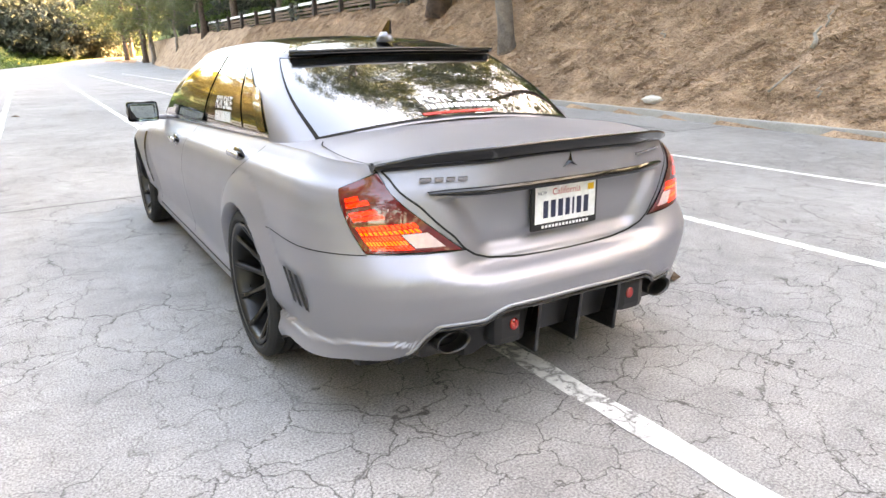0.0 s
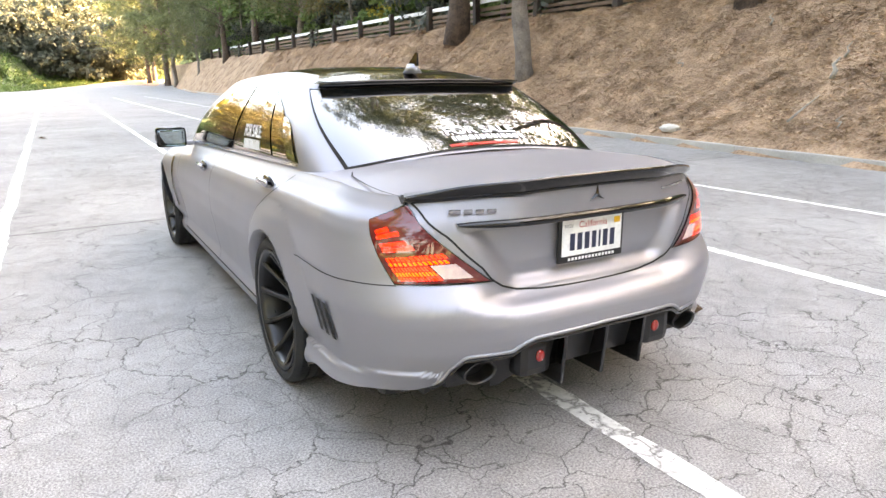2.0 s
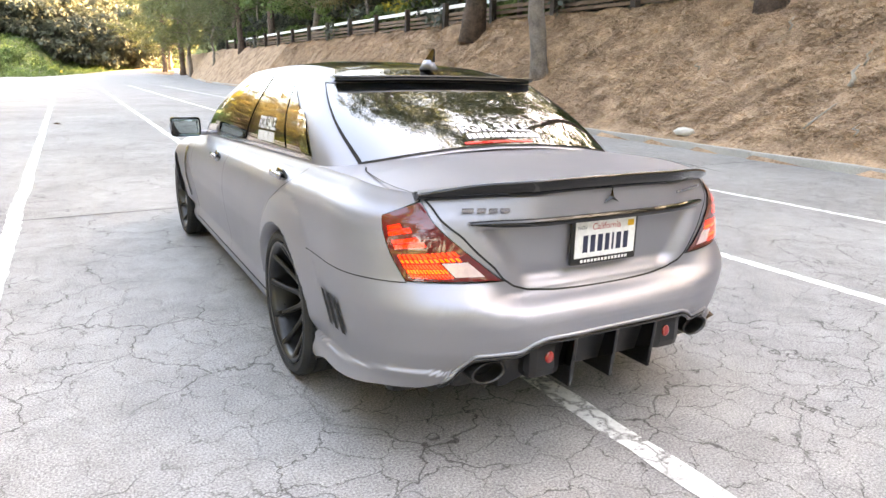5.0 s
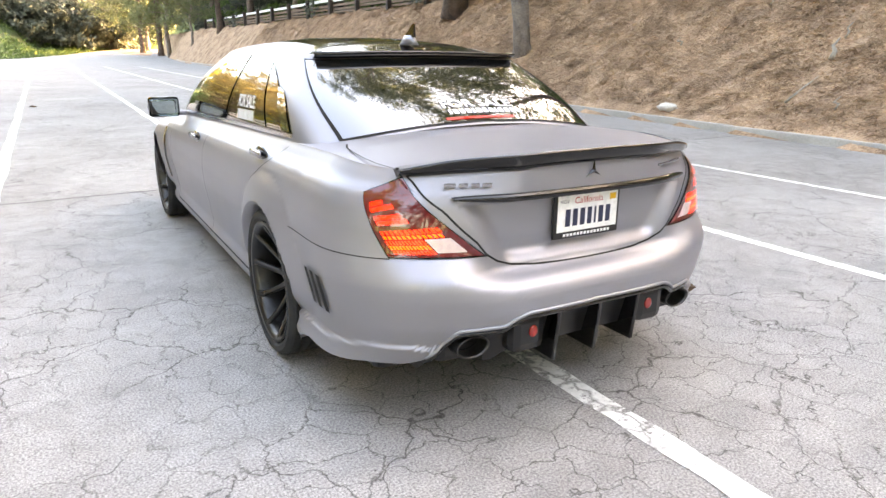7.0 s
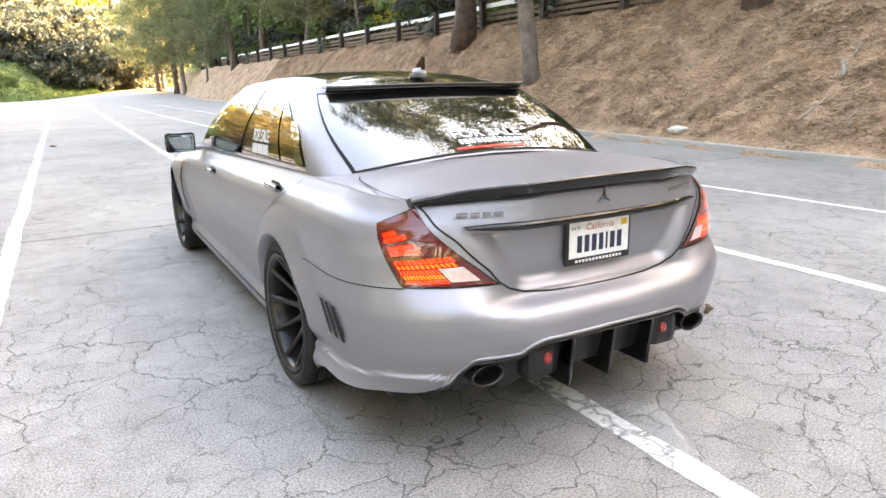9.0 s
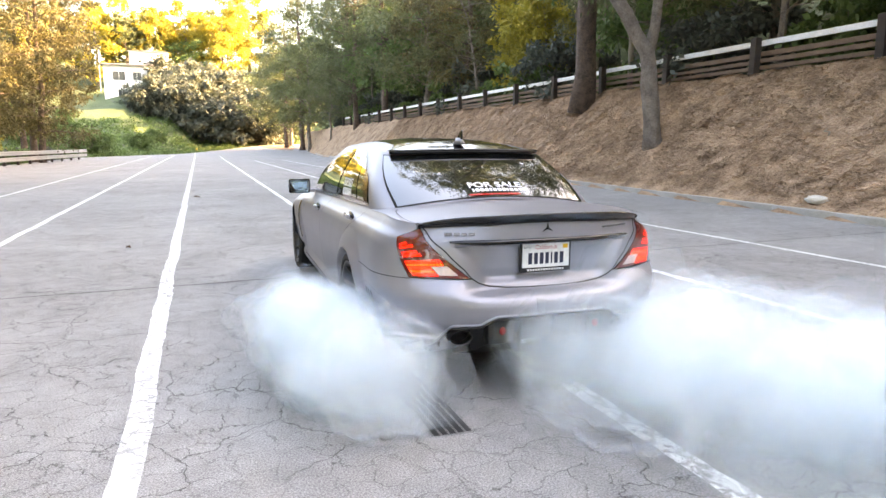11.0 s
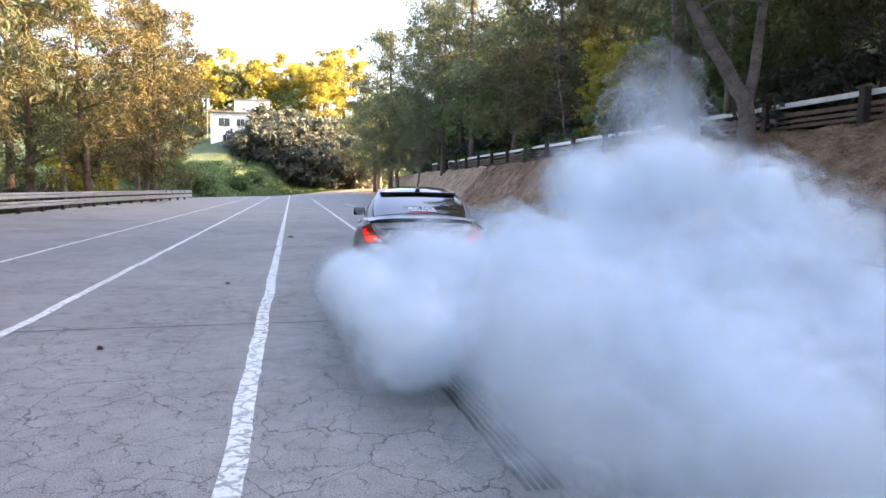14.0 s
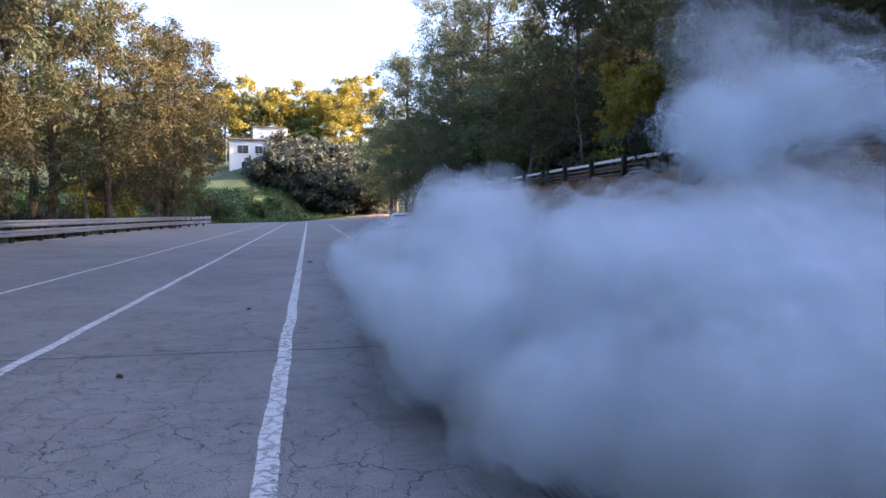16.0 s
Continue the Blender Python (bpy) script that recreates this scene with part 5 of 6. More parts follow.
    for i in range(31):
        a = -1 + 2 * i / 30
        x = 0.57 * a
        u = u_of(abs(x), 0.9)
        p = body_half(u, v_of(u, 0.905))
        h = 0.013 * (1 - abs(a) ** 8 * 0.7)
        v += [(x, p.y + 0.004, 0.908 + h), (x, p.y - 0.014, 0.908 + h * 0.6), (x, p.y - 0.016, 0.908 - h), (x, p.y + 0.01, 0.908 - h * 1.3)]
    for i in range(30):
        f += [(i * k + j, i * k + j + 1, (i + 1) * k + j + 1, (i + 1) * k + j) for j in range(k - 1)]
    part("trim_bar", mesh("trim_bar", v, f, GLOSS_BLACK, True), None, car, "gloss black bar above the plate")

    # plate
    py = -1.098
    tilt = Matrix.Translation((0, py, 0.808)) @ Matrix.Rotation(radians(90), 4, "X")
    frame_bm = box((0.325, 0.178, 0.014), bevel=0.006)
    bmesh.ops.transform(frame_bm, matrix=tilt, verts=frame_bm.verts)
    plate = part("plate_frame", frame_bm, PLASTIC, car, "black plate frame")
    pb = box((0.296, 0.138, 0.004), (0, 0.008, 0.008))
    bmesh.ops.transform(pb, matrix=tilt, verts=pb.verts)
    part("plate", pb, PLATE, plate, "white license plate")

    def flat(name, data, z, material, shift=(0, 0), label=""):
        vv = [tilt @ Vector((p.x + shift[0], p.y + shift[1], z)) for p in data[0]]
        part(name, mesh(name, vv, data[1], material), None, plate, label)
    for item in bars((0.024, 0.024, 0.024, 0.022, 0.010, 0.024, 0.024), 0.066, 0.012):
        flat("plate_bar", bar_data([item]), 0.0115, PLATE_INK, (0, -0.008), "dark bar on the plate")
    flat("state_name", text_mesh("California", 0.036), 0.0115, PLATE_RED, (0, 0.055), "red state name")
    flat("month_tag", text_mesh("NOV", 0.020), 0.0115, PLATE_INK, (-0.118, 0.055))
    flat("year_sticker", bar_data([(0.122, 0.057, 0.032, 0.024)]), 0.0115, PLATE_YELLOW, label="yellow registration sticker")
    for item in bars((0.012,) * 14, 0.011, 0.005):
        flat("frame_bar", bar_data([item]), 0.0085, PLATE, (0, -0.075))

    # emblem: three plain arms
    v, f = [], []
    for i in range(3):
        a = math.pi / 2 + i * 2 * math.pi / 3
        d, t = Vector((math.cos(a), 0, math.sin(a))), Vector((-math.sin(a), 0, math.cos(a)))
        o = Vector((0, -1.123, 0.975))
        n = len(v)
        v += [o + d * 0.043, o + t * 0.008 + Vector((0, 0.002, 0)), o - t * 0.008 + Vector((0, 0.002, 0)), o + Vector((0, -0.010, 0))]
        f += [(n, n + 1, n + 3), (n, n + 3, n + 2)]
    part("emblem", mesh("emblem", v, f, GLOSS_BLACK), None, car, "black three-armed emblem")
    for x0, widths, h, z in ((-0.51, (0.042, 0.032, 0.030, 0.034), 0.026, 0.952), (0.47, (0.024, 0.010, 0.018, 0.018, 0.012, 0.022, 0.012, 0.020, 0.018), 0.018, 0.965)):
        items = bars(widths, h, 0.007)
        badge = None
        for x, yy, w, hh in items:
            xx = x0 + x
            p = body_half(u_of(abs(xx), z), v_of(u_of(abs(xx), z), z))
            ang = math.atan2(body_normal(u_of(abs(xx), z), 0.9, 1 if xx > 0 else -1).x, 1.0)
            bm = box((w, 0.008, hh * 0.55), (xx, p.y - 0.004, z), 0.002, Matrix.Rotation(ang, 4, "Z"))
            ob = part("badge", bm, CHROME, car, "dark chrome badge")

    # lip under the bumper, diffuser, exhausts
    edge = [(u, s) for s, us in ((-1, [u for u in US if abs(body_half(u, 0).x) < 0.68][::-1]), (1, [u for u in US if abs(body_half(u, 0).x) < 0.68][1:])) for u in us]
    for name, off, dz, rad, m in (("bumper_lip", 0.003, 0.004, 0.007, WRAP), ("diffuser_edge", -0.006, -0.014, 0.009, GLOSS_BLACK)):
        pts = [signed(body_half(u, 0), s) + Vector((0, -off, dz)) for u, s in edge]
        part(name, mesh(name, *tube_data(pts, [rad] * len(pts), 8), m, True), None, car)
    v, f = [], []
    for u, s in edge:
        p = signed(body_half(u, 0), s)
        v += [p + Vector((0, -0.002, -0.006)), p + Vector((0, 0.06, -0.02)), Vector((p.x * 0.98, p.y + 0.10, max(0.19, p.z - (0.17 if abs(p.x) < 0.46 else 0.085)))), Vector((p.x * 0.97, p.y + 0.42, 0.165 if abs(p.x) < 0.46 else 0.23))]
    for i in range(len(edge) - 1):
        f += [(i * 4 + j, i * 4 + j + 1, i * 4 + j + 5, i * 4 + j + 4) for j in range(3)]
    diffuser = part("diffuser", mesh("diffuser", v, f, PLASTIC), None, car, "black rear diffuser")
    for x in (-0.20, 0.0, 0.20):
        bm = box((0.016, 0.26, 0.21), (x, -1.08, 0.385), 0.004)
        for q in bm.verts:
            q.co.y += (0.43 - q.co.z) * 0.10 if q.co.y < -1.1 else 0
        part("diffuser_fin", bm, GLOSS_BLACK, diffuser, "black vertical fin")
    for s in (-1, 1):
        part("lamp_pod", box((0.15, 0.20, 0.15), (s * 0.31, -1.08, 0.405), 0.035), PLASTIC, diffuser)
        bm = bmesh.new()
        bmesh.ops.create_uvsphere(bm, u_segments=20, v_segments=12, radius=1)
        bmesh.ops.transform(bm, matrix=Matrix.Translation((s * 0.295, -1.182, 0.412)) @ Matrix.Diagonal((0.020, 0.010, 0.024, 1)), verts=bm.verts)
        part("fog_reflector", bm, RED_DOT, diffuser, "round red rear fog reflector", True)
        ring = []
        prof = [(-1.185, 1.0), (-1.188, 0.93), (-1.175, 0.86), (-1.05, 0.84), (-1.05, 0.9), (-0.85, 0.9), (-0.85, 1.0), (-1.185, 1.0)]
        n = 36
        for i in range(n):
            a = 2 * math.pi * i / n
            ring += [(s * 0.525 + 0.070 * r * math.cos(a), y + 0.05, 0.378 + 0.041 * r * math.sin(a)) for y, r in prof]
        kk = len(prof)
        f = [(i * kk + j, i * kk + j + 1, ((i + 1) % n) * kk + j + 1, ((i + 1) % n) * kk + j) for i in range(n) for j in range(kk - 1)]
        part("exhaust_housing", box((0.20, 0.22, 0.13), (s * 0.535, -0.96, 0.372), 0.03), PLASTIC, diffuser)
        tip = part("exhaust_tip", mesh("exhaust_tip", ring, f, DARK_METAL, True), None, car, "oval dark exhaust tip")
        part("exhaust_bore", box((0.12, 0.02, 0.06), (s * 0.525, -1.06, 0.378), 0.02), SEAM, tip)

    # lettering on the glass
    def on_glass(name, data, centre, material, s0, size_u, label=""):
        """data in metres, laid on the side glass (s0 given) or the rear glass (s0 = 0)."""
        vv = []
        for p in data[0]:
            if s0:
                u, h = centre[0] - s0 * -p.x / size_u[0], centre[1] + p.y / size_u[1]
                vv.append(signed(glass_half(u, h), s0) + glass_normal(u, h, s0) * 0.009)
            else:
                x = centre[0] + p.x
                h = centre[1] + p.y / size_u[1]
                w = glass_half(1, h).x
                u = math.asin(min(1, abs(x) / w) ** (4.1 / 2)) / (math.pi / 2)
                q = glass_half(u, h)
                vv.append(Vector((x, q.y, q.z)) + glass_normal(u, h, 1 if x > 0 else -1) * 0.008)
        part(name, mesh(name, vv, data[1], material), None, car, label)
    on_glass("window_lettering", text_mesh("FOR SALE", 0.092, 0.002), (0.03, 0.255), DECAL, 0, (1, 0.68), "white for-sale lettering on the rear glass")
    for item in bars((0.016, 0.026, 0.026, 0.026, 0.016, 0.026, 0.026, 0.026, 0.013, 0.026, 0.026, 0.026, 0.026), 0.040, 0.008):
        on_glass("window_bar", bar_data([item]), (0.05, 0.160), DECAL, 0, (1, 0.68), "white bar on the rear glass")
    for s in (-1, 1):
        on_glass("side_lettering", text_mesh("FOR SALE", 0.085, 0.002), (1.30, 0.36), DECAL, s, (2.1, 0.44), "white for-sale lettering on the side glass")
        for item in bars((0.014, 0.02, 0.02, 0.02, 0.014, 0.02, 0.02, 0.02, 0.012, 0.02, 0.02, 0.02, 0.02), 0.05, 0.007):
            on_glass("side_bar", bar_data([item]), (1.30, 0.215), DECAL, s, (2.1, 0.44), "white bar on the side glass")
    return car, wheels


def on_rear_side(y, z, s):
    """A point of the body's flank at y, also on the rounded rear corner."""
    lo, hi = 0.45, 1.6
    for _ in range(40):
        m = (lo + hi) / 2
        p = body_half(m, min(1, max(0, v_of(m, z))))
        lo, hi = (m, hi) if p.y < y else (lo, m)
    return on_body(m, z, s, 0.003)


car, wheels = build_car()


def motions():
    path = [(0.0, 0.0, 0.0, 0.0), (8.2, 0.0, 0.0, 0.0), (9.3, 0.0, 0.04, 0.0), (9.8, 0.0, 0.26, -0.2), (10.3, -0.02, 0.62, -0.4), (11.0, -0.05, 1.60, -1.4), (11.5, -0.08, 2.50, -1.3), (12.0, -0.09, 3.30, -1.9),
            (12.5, -0.12, 3.95, -3.3), (13.0, -0.16, 4.62, -4.4), (13.5, -0.18, 5.55, -5.8), (14.0, -0.10, 7.20, -7.6), (14.5, 0.03, 9.20, -8.8), (15.0, 0.36, 12.1, -7.6), (15.5, 0.8, 15.6, -6.6), (16.0, 1.3, 19.4, -6.0)]
    rows = []
    for t, x, y, yaw in path:
        squat = 0.0 if t < 9.3 else (0.7 if t > 10 else 0.3)
        rows.append((t, pose(x, y, -0.0 if not squat else -0.012, squat, 0, yaw)))
    walk(car, rows)
    base = [w.matrix_basis.translation.copy() for w in wheels]
    ts = [p[0] for p in path]
    for k, w in enumerate(wheels):
        rows = [(0.0, Matrix.Translation(base[k])), (8.6, Matrix.Translation(base[k]))]
        a, t = 0.0, 8.6
        while t < 16.0 - 1e-6:
            t = min(16.0, t + 1 / 15)
            if k < 2:
                speed = 55 * smooth((t - 8.6) / 0.8)
            else:
                speed = (np.interp(t, ts, [p[2] for p in path]) - np.interp(t - 0.1, ts, [p[2] for p in path])) / 0.1 / 0.35
                speed = float(speed) * 57.3 / 15
            a -= speed
            rows.append((t, Matrix.Translation(base[k]) @ Matrix.Rotation(radians(a), 4, "X")))
        walk(w, rows)
    smoke_motions()
    for ob, y0 in SKID_PARTS:
        t = float(np.interp(y0 + 0.1, [p[2] for p in path[2:]], ts[2:]))
        walk(ob, [(0.0, pose(0, 0, -0.03)), (t - 0.2, pose(0, 0, -0.03)), (t, pose(0, 0, 0)), (16.0, pose(0, 0, 0))])


# ---------------------------------------------------------------- tyre smoke
def smoke_material(name, cover, scale):
    """White smoke whose cover thins out in soft patches."""
    m, nt, p = nodes_of(name)
    nt.nodes.remove(p)
    d = nt.nodes.new("ShaderNodeBsdfDiffuse")
    t = nt.nodes.new("ShaderNodeBsdfTranslucent")
    clear = nt.nodes.new("ShaderNodeBsdfTransparent")
    for n in (d, t):
        n.inputs["Color"].default_value = (0.87, 0.95, 1.0, 1)
    body, out = nt.nodes.new("ShaderNodeMixShader"), nt.nodes.new("ShaderNodeMixShader")
    body.inputs[0].default_value = 0.32
    nt.links.new(d.outputs[0], body.inputs[1])
    nt.links.new(t.outputs[0], body.inputs[2])
    fac = ramp(nt, noise_node(nt, scale, 2, rough=0.4), (0.15, cover * 0.25), (0.60, cover))
    nt.links.new(fac, out.inputs[0])
    nt.links.new(clear.outputs[0], out.inputs[1])
    nt.links.new(body.outputs[0], out.inputs[2])
    nt.links.new(out.outputs[0], nt.nodes["Material Output"].inputs[0])
    return m


VEILS = [smoke_material(n, c, 1.1) for n, c in (("smoke_wisp", 0.055), ("smoke_haze", 0.10), ("smoke_veil", 0.17), ("smoke_core", 0.25))]
SHELLS = list(zip((1.0, 0.88, 0.75, 0.60, 0.42), VEILS + VEILS[3:]))
THIN_SHELLS = list(zip((1.0, 0.80, 0.58), (VEILS[0], VEILS[1], VEILS[1])))


def puff_mesh(seed, shells):
    """A lumpy puff of unit radius: nested shells."""
    bm = bmesh.new()
    for i, (r, m) in enumerate(shells):
        made = bmesh.ops.create_icosphere(bm, subdivisions=4 if i < 2 else 3, radius=1.0)["verts"]
        o = Vector((seed * 3.7, i * 1.3, seed))
        for v in made:
            n = v.co.normalized()
            lump = 0.34 * noise.noise(n * 1.5 + o) + 0.24 * abs(noise.noise(n * 3.2 + o)) + 0.13 * noise.noise(n * 7 + o)
            v.co = n * r * (0.86 + lump)
        for f in {f for v in made for f in v.link_faces}:
            f.material_index, f.smooth = i, True
    me = bpy.data.meshes.new("puff")
    bm.to_mesh(me)
    bm.free()
    for r, m in shells:
        me.materials.append(m)
    return me


smoke = tagged(new("tire_smoke"), "billowing bluish-white tyre smoke from the spinning rear wheels", "smoke")
PUFFS = [puff_mesh(i, SHELLS) for i in range(7)]
THIN = [puff_mesh(20 + i, THIN_SHELLS) for i in range(5)]
WISP = [puff_mesh(30 + i, [(1.0, VEILS[0]), (0.72, VEILS[0])]) for i in range(4)]
CAR_AT = ((8.0, 0.0), (9.3, 0.04), (9.8, 0.26), (10.3, 0.62), (11.0, 1.60), (11.5, 2.50), (12.0, 3.30), (12.5, 3.95), (13.0, 4.62), (13.5, 5.55), (14.0, 7.20), (14.5, 9.20), (15.0, 12.1), (15.5, 15.6), (16.0, 19.4))
PLUME = []
prng = random.Random(21)


def puff(te, x, y, z, r, drift, rise, back, kinds=None, follow=0.0):
    """A puff that comes up off the asphalt at te and then drifts: (x, y, z) its place just after."""
    if te > 15.75:
        return
    ob = part("puff", (kinds or PUFFS)[len(PLUME) % len(kinds or PUFFS)], None, smoke)
    ob.scale = (r, r * prng.uniform(0.9, 1.15), r * prng.uniform(0.8, 1.0))
    turn = prng.uniform(0, 360)
    spin = prng.uniform(-14, 14)
    PLUME.append((ob, te, x, y, z, r, drift, rise, back, turn, spin, follow))


# left tyre: small puffs that curl beside the wheel and go along with the car at first
t = 9.3
while t < 15.9:
    y = pl(t, CAR_AT)
    late = t > 12.6
    f = 0.0 if late else 0.85
    puff(t, prng.uniform(-1.55, -1.20) + 0.15 * late, y + prng.uniform(-0.65, -0.05), prng.uniform(0.16, 0.40), prng.uniform(0.26, 0.42), prng.uniform(0.00, 0.08), prng.uniform(0.00, 0.10), prng.uniform(-0.1, 0.1), None, f)
    puff(t + 0.1, prng.uniform(-1.45, -1.05), y - 0.45 + prng.uniform(-0.3, 0.3), prng.uniform(0.14, 0.30), prng.uniform(0.24, 0.38), prng.uniform(0.00, 0.08), prng.uniform(0.00, 0.10), prng.uniform(-0.1, 0.3), None, f)
    puff(t + 0.2, prng.uniform(-1.4, -0.95), y - prng.uniform(0.4, 0.9), prng.uniform(0.10, 0.25), prng.uniform(0.30, 0.45), prng.uniform(0.00, 0.10), prng.uniform(0.00, 0.15), prng.uniform(-0.1, 0.3), THIN, f * 0.8)
    if late:
        puff(t + 0.2, prng.uniform(-1.05, -0.35), y - prng.uniform(0.9, 1.6), prng.uniform(0.30, 0.75), prng.uniform(0.42, 0.60), prng.uniform(0.02, 0.12), prng.uniform(0.05, 0.25), prng.uniform(0.0, 0.3))
    t += 0.36 if t < 12.6 else 0.20
# right tyre: larger puffs that roll back and aside, low at first
t = 9.2
while t < 15.9:
    y = pl(t, CAR_AT)
    side = 0.55 if t < 10.8 else 0.36
    early = t < 12.4
    puff(t, prng.uniform(-0.05, 0.75), y - prng.uniform(1.0, 1.5), prng.uniform(0.18, 0.34), prng.uniform(0.30, 0.44), side * prng.uniform(0.6, 1.3), prng.uniform(0.03, 0.15), prng.uniform(0.5, 1.3) if early else prng.uniform(0.1, 0.6), None, 0.15)
    puff(t + 0.08, prng.uniform(0.4, 1.1), y - prng.uniform(0.6, 1.5), prng.uniform(0.20, 0.38), prng.uniform(0.32, 0.46), side * prng.uniform(0.8, 1.5), prng.uniform(0.03, 0.18), prng.uniform(0.4, 1.1), THIN if early and t > 10.6 else None, 0.1)
    puff(t + 0.16, prng.uniform(-0.4, 1.4), y - prng.uniform(0.8, 1.9), prng.uniform(0.15, 0.40), prng.uniform(0.45, 0.65), side * prng.uniform(0.3, 1.2), prng.uniform(0.05, 0.30), prng.uniform(0.0, 0.5), THIN, 0.0)
    t += 0.18 if t < 13 else 0.17
# fresh smoke that clings to the rear of the car
t = 9.7
while t < 12.6:
    y = pl(t, CAR_AT)
    puff(t, prng.uniform(0.0, 0.8), y - prng.uniform(1.15, 1.55), prng.uniform(0.16, 0.32), prng.uniform(0.24, 0.34), prng.uniform(0.0, 0.12), prng.uniform(0.0, 0.08), prng.uniform(0.0, 0.2), None, 0.8)
    t += 0.27
# the plume that climbs behind the right rear corner
for t, x, y, z, r in ((11.1, 0.35, 0.5, 0.55, 0.36), (11.3, 0.30, 0.9, 0.75, 0.38), (11.5, 0.45, 1.1, 0.85, 0.38), (11.7, 0.35, 1.5, 0.95, 0.40), (11.9, 0.45, 1.9, 1.0, 0.40), (12.1, 0.55, 2.2, 1.1, 0.42), (12.2, 0.20, 2.3, 0.70, 0.42), (12.4, 0.65, 2.6, 0.9, 0.44), (12.6, 0.55, 3.1, 1.1, 0.46), (12.8, 0.85, 3.2, 1.2, 0.46)):
    puff(t, x - 0.40, y, z * 0.85, r * 1.05, 0.40, 0.36, 0.0, None, 0.0)
# the swollen cloud over the lot and the head that hides the car
t = 12.2
while t < 15.8:
    y = pl(t - 0.5, CAR_AT)
    puff(t, prng.uniform(0.2, 1.4), y - prng.uniform(0.9, 1.9), prng.uniform(0.4, 0.8), prng.uniform(0.45, 0.66), prng.uniform(0.10, 0.40), prng.uniform(0.04, 0.16), prng.uniform(0.0, 0.3), THIN if t < 13.0 else None)
    puff(t + 0.15, prng.uniform(-0.5, 0.9), y - prng.uniform(1.3, 2.2), prng.uniform(0.35, 0.70), prng.uniform(0.45, 0.65), prng.uniform(0.02, 0.20), prng.uniform(0.02, 0.12), prng.uniform(0.0, 0.2))
    t += 0.25
for t, x, y, z, r in ((13.9, -0.55, 4.4, 0.7, 0.55), (14.1, 0.0, 4.8, 0.9, 0.60), (14.3, -0.35, 5.3, 1.0, 0.58), (14.5, 0.20, 5.6, 1.0, 0.62), (14.7, -0.2, 6.2, 1.1, 0.62), (14.9, 0.55, 6.0, 0.9, 0.7), (14.2, -0.9, 3.6, 0.5, 0.5), (14.6, -0.8, 2.6, 0.5, 0.5)):
    puff(t, x - 0.1, y - 0.3, z - 0.15, r, 0.02, 0.30, 0.0)
# what fills the near lot later on
t = 12.7
while t < 15.7:
    puff(t, prng.uniform(-0.85, 0.6), prng.uniform(0.0, 2.6), prng.uniform(0.30, 0.6), prng.uniform(0.55, 0.75), prng.uniform(0.0, 0.10), prng.uniform(0.03, 0.20), 0.0, THIN if int(t * 10) % 2 else None)
    puff(t + 0.1, prng.uniform(0.3, 2.2), prng.uniform(-0.4, 3.0), prng.uniform(0.30, 0.75), prng.uniform(0.55, 0.75), prng.uniform(0.0, 0.20), prng.uniform(0.04, 0.16), 0.0)
    puff(t + 0.2, prng.uniform(1.0, 3.6), prng.uniform(0.5, 5.0), prng.uniform(0.5, 1.0), prng.uniform(0.60, 0.85), prng.uniform(0.05, 0.30), prng.uniform(0.10, 0.30), 0.0, THIN if int(t * 9) % 2 else WISP)
    puff(t + 0.05, prng.uniform(-0.5, 1.3), prng.uniform(0.2, 2.6), prng.uniform(0.25, 0.8), prng.uniform(0.45, 0.65), prng.uniform(0.0, 0.12), prng.uniform(0.05, 0.25), 0.0)
    puff(t + 0.12, prng.uniform(-1.15, -0.4), prng.uniform(0.3, 4.0), prng.uniform(0.15, 0.45), prng.uniform(0.35, 0.5), prng.uniform(0.0, 0.06), prng.uniform(0.03, 0.15), 0.0, THIN)
    t += 0.22
t = 13.4
while t < 15.8:
    puff(t, prng.uniform(0.5, 2.6), prng.uniform(-0.5, 2.0), prng.uniform(0.25, 0.7), prng.uniform(0.55, 0.8), prng.uniform(0.0, 0.15), prng.uniform(0.05, 0.20), 0.0)
    puff(t + 0.1, prng.uniform(-0.7, 0.8), prng.uniform(1.0, 4.5), prng.uniform(0.3, 0.8), prng.uniform(0.5, 0.7), prng.uniform(-0.05, 0.08), prng.uniform(0.03, 0.12), 0.0)
    puff(t + 0.95, prng.uniform(1.5, 3.8), prng.uniform(1.0, 4.5), prng.uniform(0.9, 1.6), prng.uniform(0.6, 0.85), prng.uniform(0.05, 0.25), prng.uniform(0.2, 0.45), 0.0, WISP)
    t += 0.27
t = 13.5
while t < 15.8:
    puff(t, prng.uniform(-1.25, -0.75), prng.uniform(-0.2, 2.4), prng.uniform(0.20, 0.45), prng.uniform(0.38, 0.5), 0.0, prng.uniform(0.02, 0.15), 0.0)
    puff(t + 0.12, prng.uniform(-0.5, 0.7), prng.uniform(-0.3, 0.9), prng.uniform(0.15, 0.40), prng.uniform(0.45, 0.6), prng.uniform(0.0, 0.06), prng.uniform(0.05, 0.2), 0.0)
    puff(t + 0.2, prng.uniform(0.2, 1.4), prng.uniform(-0.5, 0.4), prng.uniform(0.15, 0.50), prng.uniform(0.45, 0.6), prng.uniform(0.0, 0.06), prng.uniform(0.05, 0.25), 0.0)
    t += 0.24
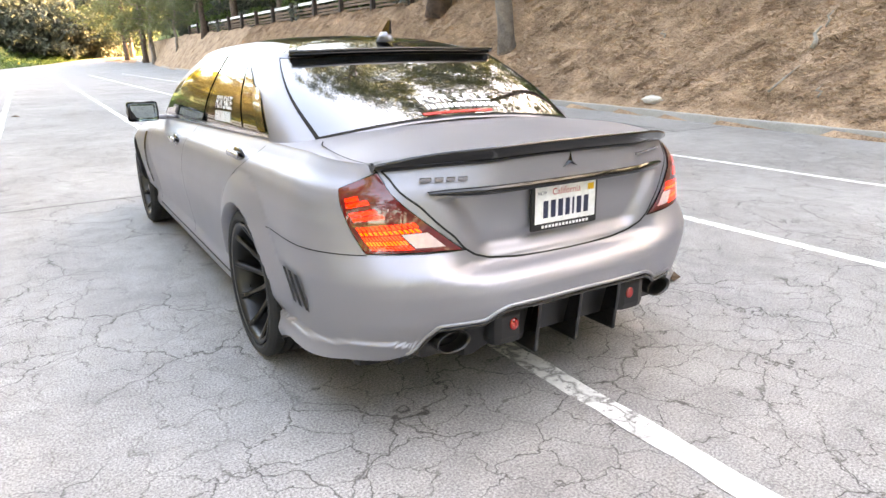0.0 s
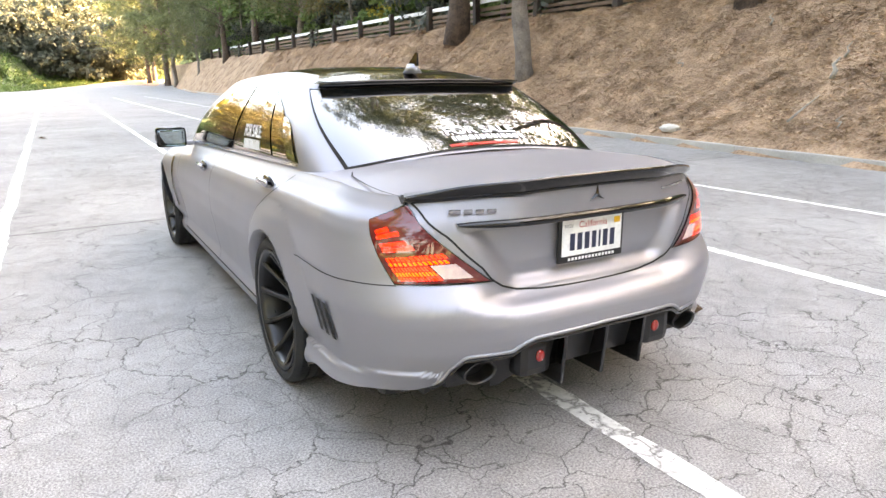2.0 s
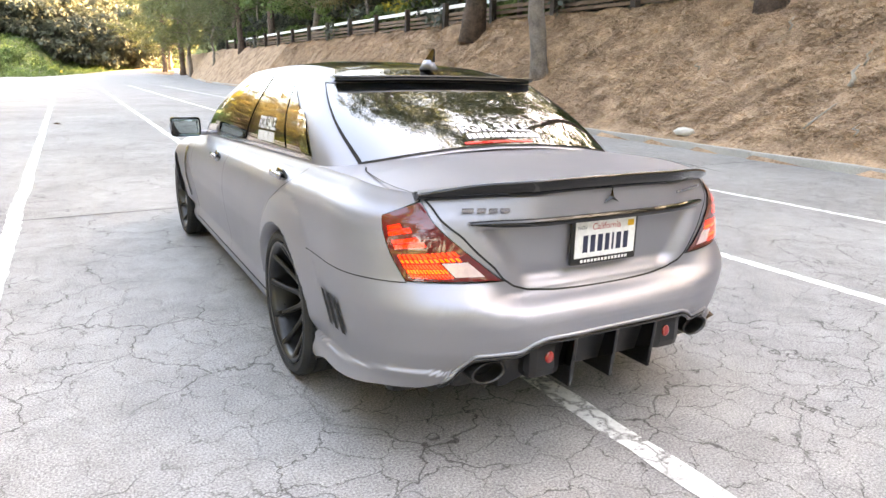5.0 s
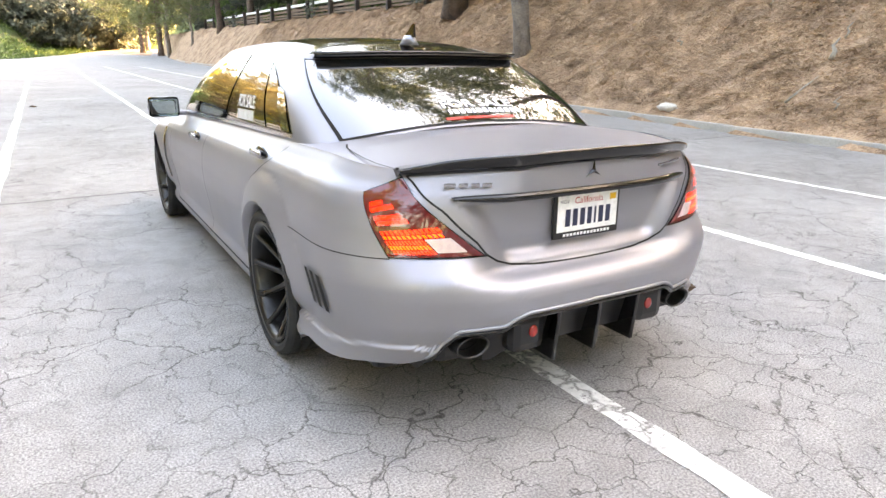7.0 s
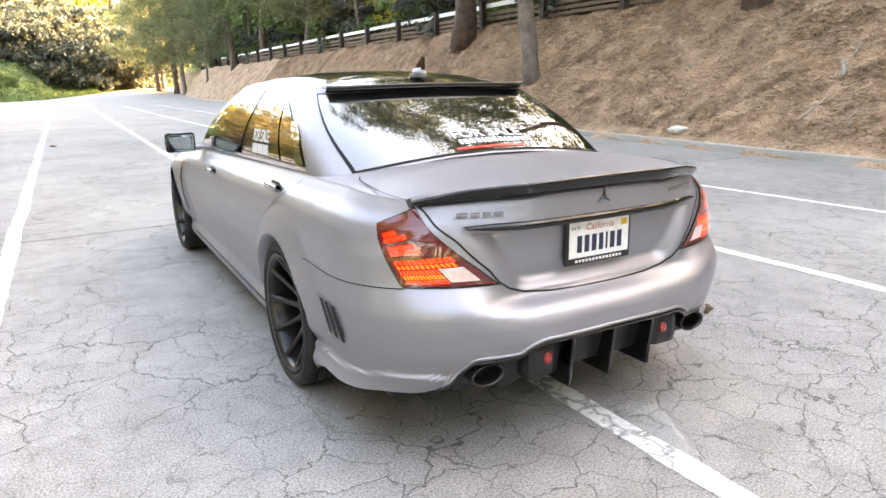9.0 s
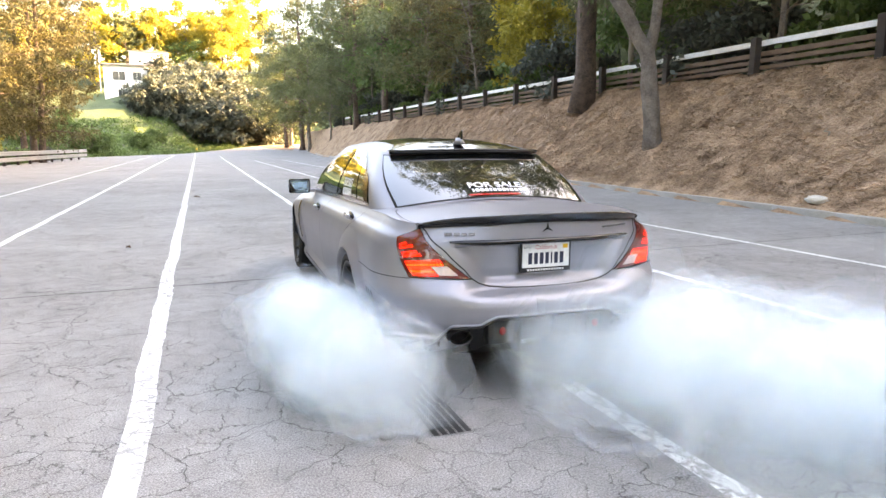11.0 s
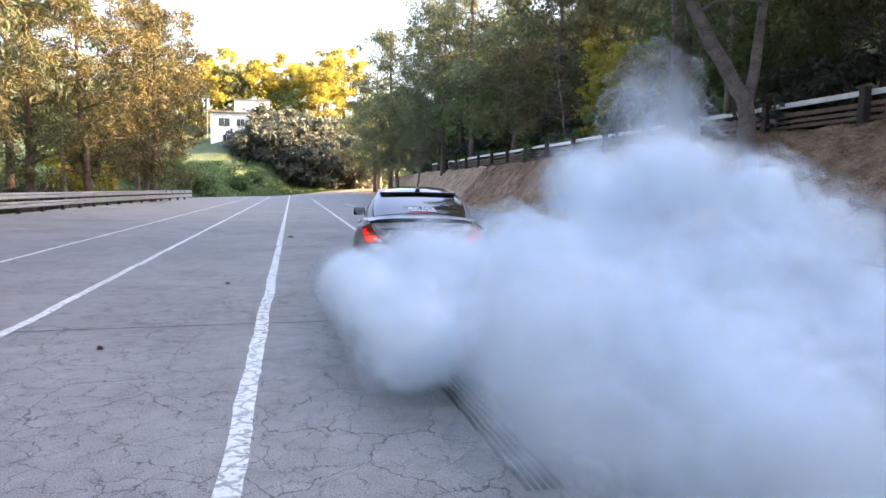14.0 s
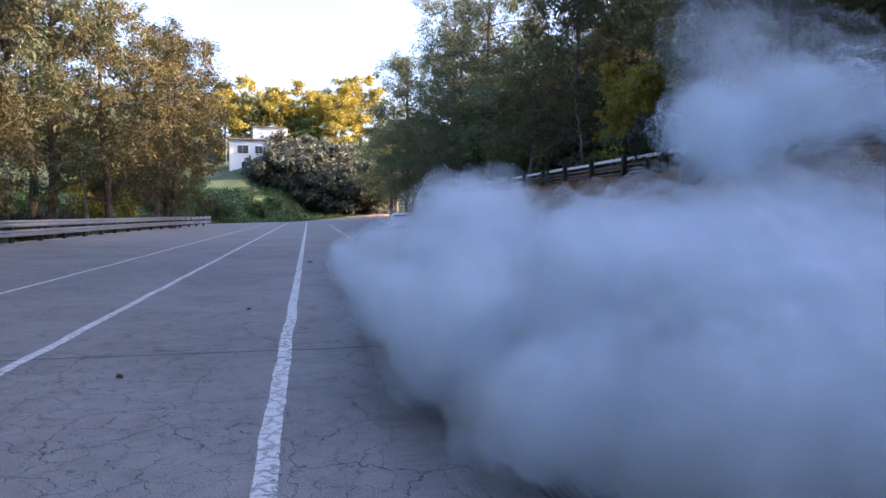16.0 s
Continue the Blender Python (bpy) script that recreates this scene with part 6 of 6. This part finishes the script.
# the swell that rolls towards the near end of the lot
t = 13.1
while t < 15.6:
    puff(t, prng.uniform(-0.1 if t < 14.3 else -0.7, 1.1), prng.uniform(-0.7, 0.9), prng.uniform(0.30, 0.55), prng.uniform(0.48, 0.62), prng.uniform(0.0, 0.05), prng.uniform(0.02, 0.10), 0.0)
    t += 0.21
# low haze over the skid marks
t = 11.2
while t < 13.4:
    puff(t, prng.uniform(-0.9, 0.5), prng.uniform(-0.5, 1.5), prng.uniform(0.05, 0.20), prng.uniform(0.45, 0.62), prng.uniform(0.0, 0.1), 0.02, 0.0, THIN)
    puff(t + 0.1, prng.uniform(0.2, 1.6), prng.uniform(-0.5, 1.8), prng.uniform(0.10, 0.35), prng.uniform(0.50, 0.68), prng.uniform(0.0, 0.1), 0.05, 0.0, THIN)
    if t > 11.9:
        puff(t + 0.05, prng.uniform(-1.0, 0.2), prng.uniform(0.6, 3.2), prng.uniform(0.12, 0.32), prng.uniform(0.42, 0.58), 0.0, 0.04, 0.0, THIN)
    t += 0.16
# the old column drifting up towards the fence
for t, x, y, z, r in ((12.9, 1.5, 3.2, 1.0, 0.52), (13.1, 1.8, 3.4, 1.4, 0.55), (13.3, 1.6, 3.7, 1.9, 0.52), (13.5, 2.0, 4.0, 1.6, 0.58), (13.6, 1.8, 3.8, 2.3, 0.5), (13.9, 2.2, 4.2, 2.2, 0.6), (14.4, 2.6, 4.0, 2.4, 0.7), (14.8, 3.0, 3.6, 2.2, 0.8)):
    puff(t, x, y, z, r, 0.16, 0.45, 0.0, THIN if z < 1.3 else WISP)


def smoke_motions():
    for ob, te, x, y, z, r, drift, rise, back, turn, spin, follow in PLUME:
        low = -r * 1.4 - 0.3
        rows = [(0.0, pose(x, y, low, 0, 0, turn)), (te - 0.45, pose(x, y, low, 0, 0, turn))]
        t = te
        while True:
            t = min(t, 16.0)
            a = t - te
            damp = 1 - math.exp(-a * 1.4)
            along = follow * (pl(min(t, te + 2.6, 13.2), CAR_AT) - pl(min(te, 13.2), CAR_AT))
            up = rise * max(0.0, t - max(te, 12.3)) + 0.05 * min(a, 2)
            rows.append((t, pose(x + drift * a, y - back * damp + along, z + up, spin * a * 0.6, 0, turn + spin * a)))
            if t >= 16.0 - 1e-6:
                break
            t += 0.6
        walk(ob, rows)


motions()
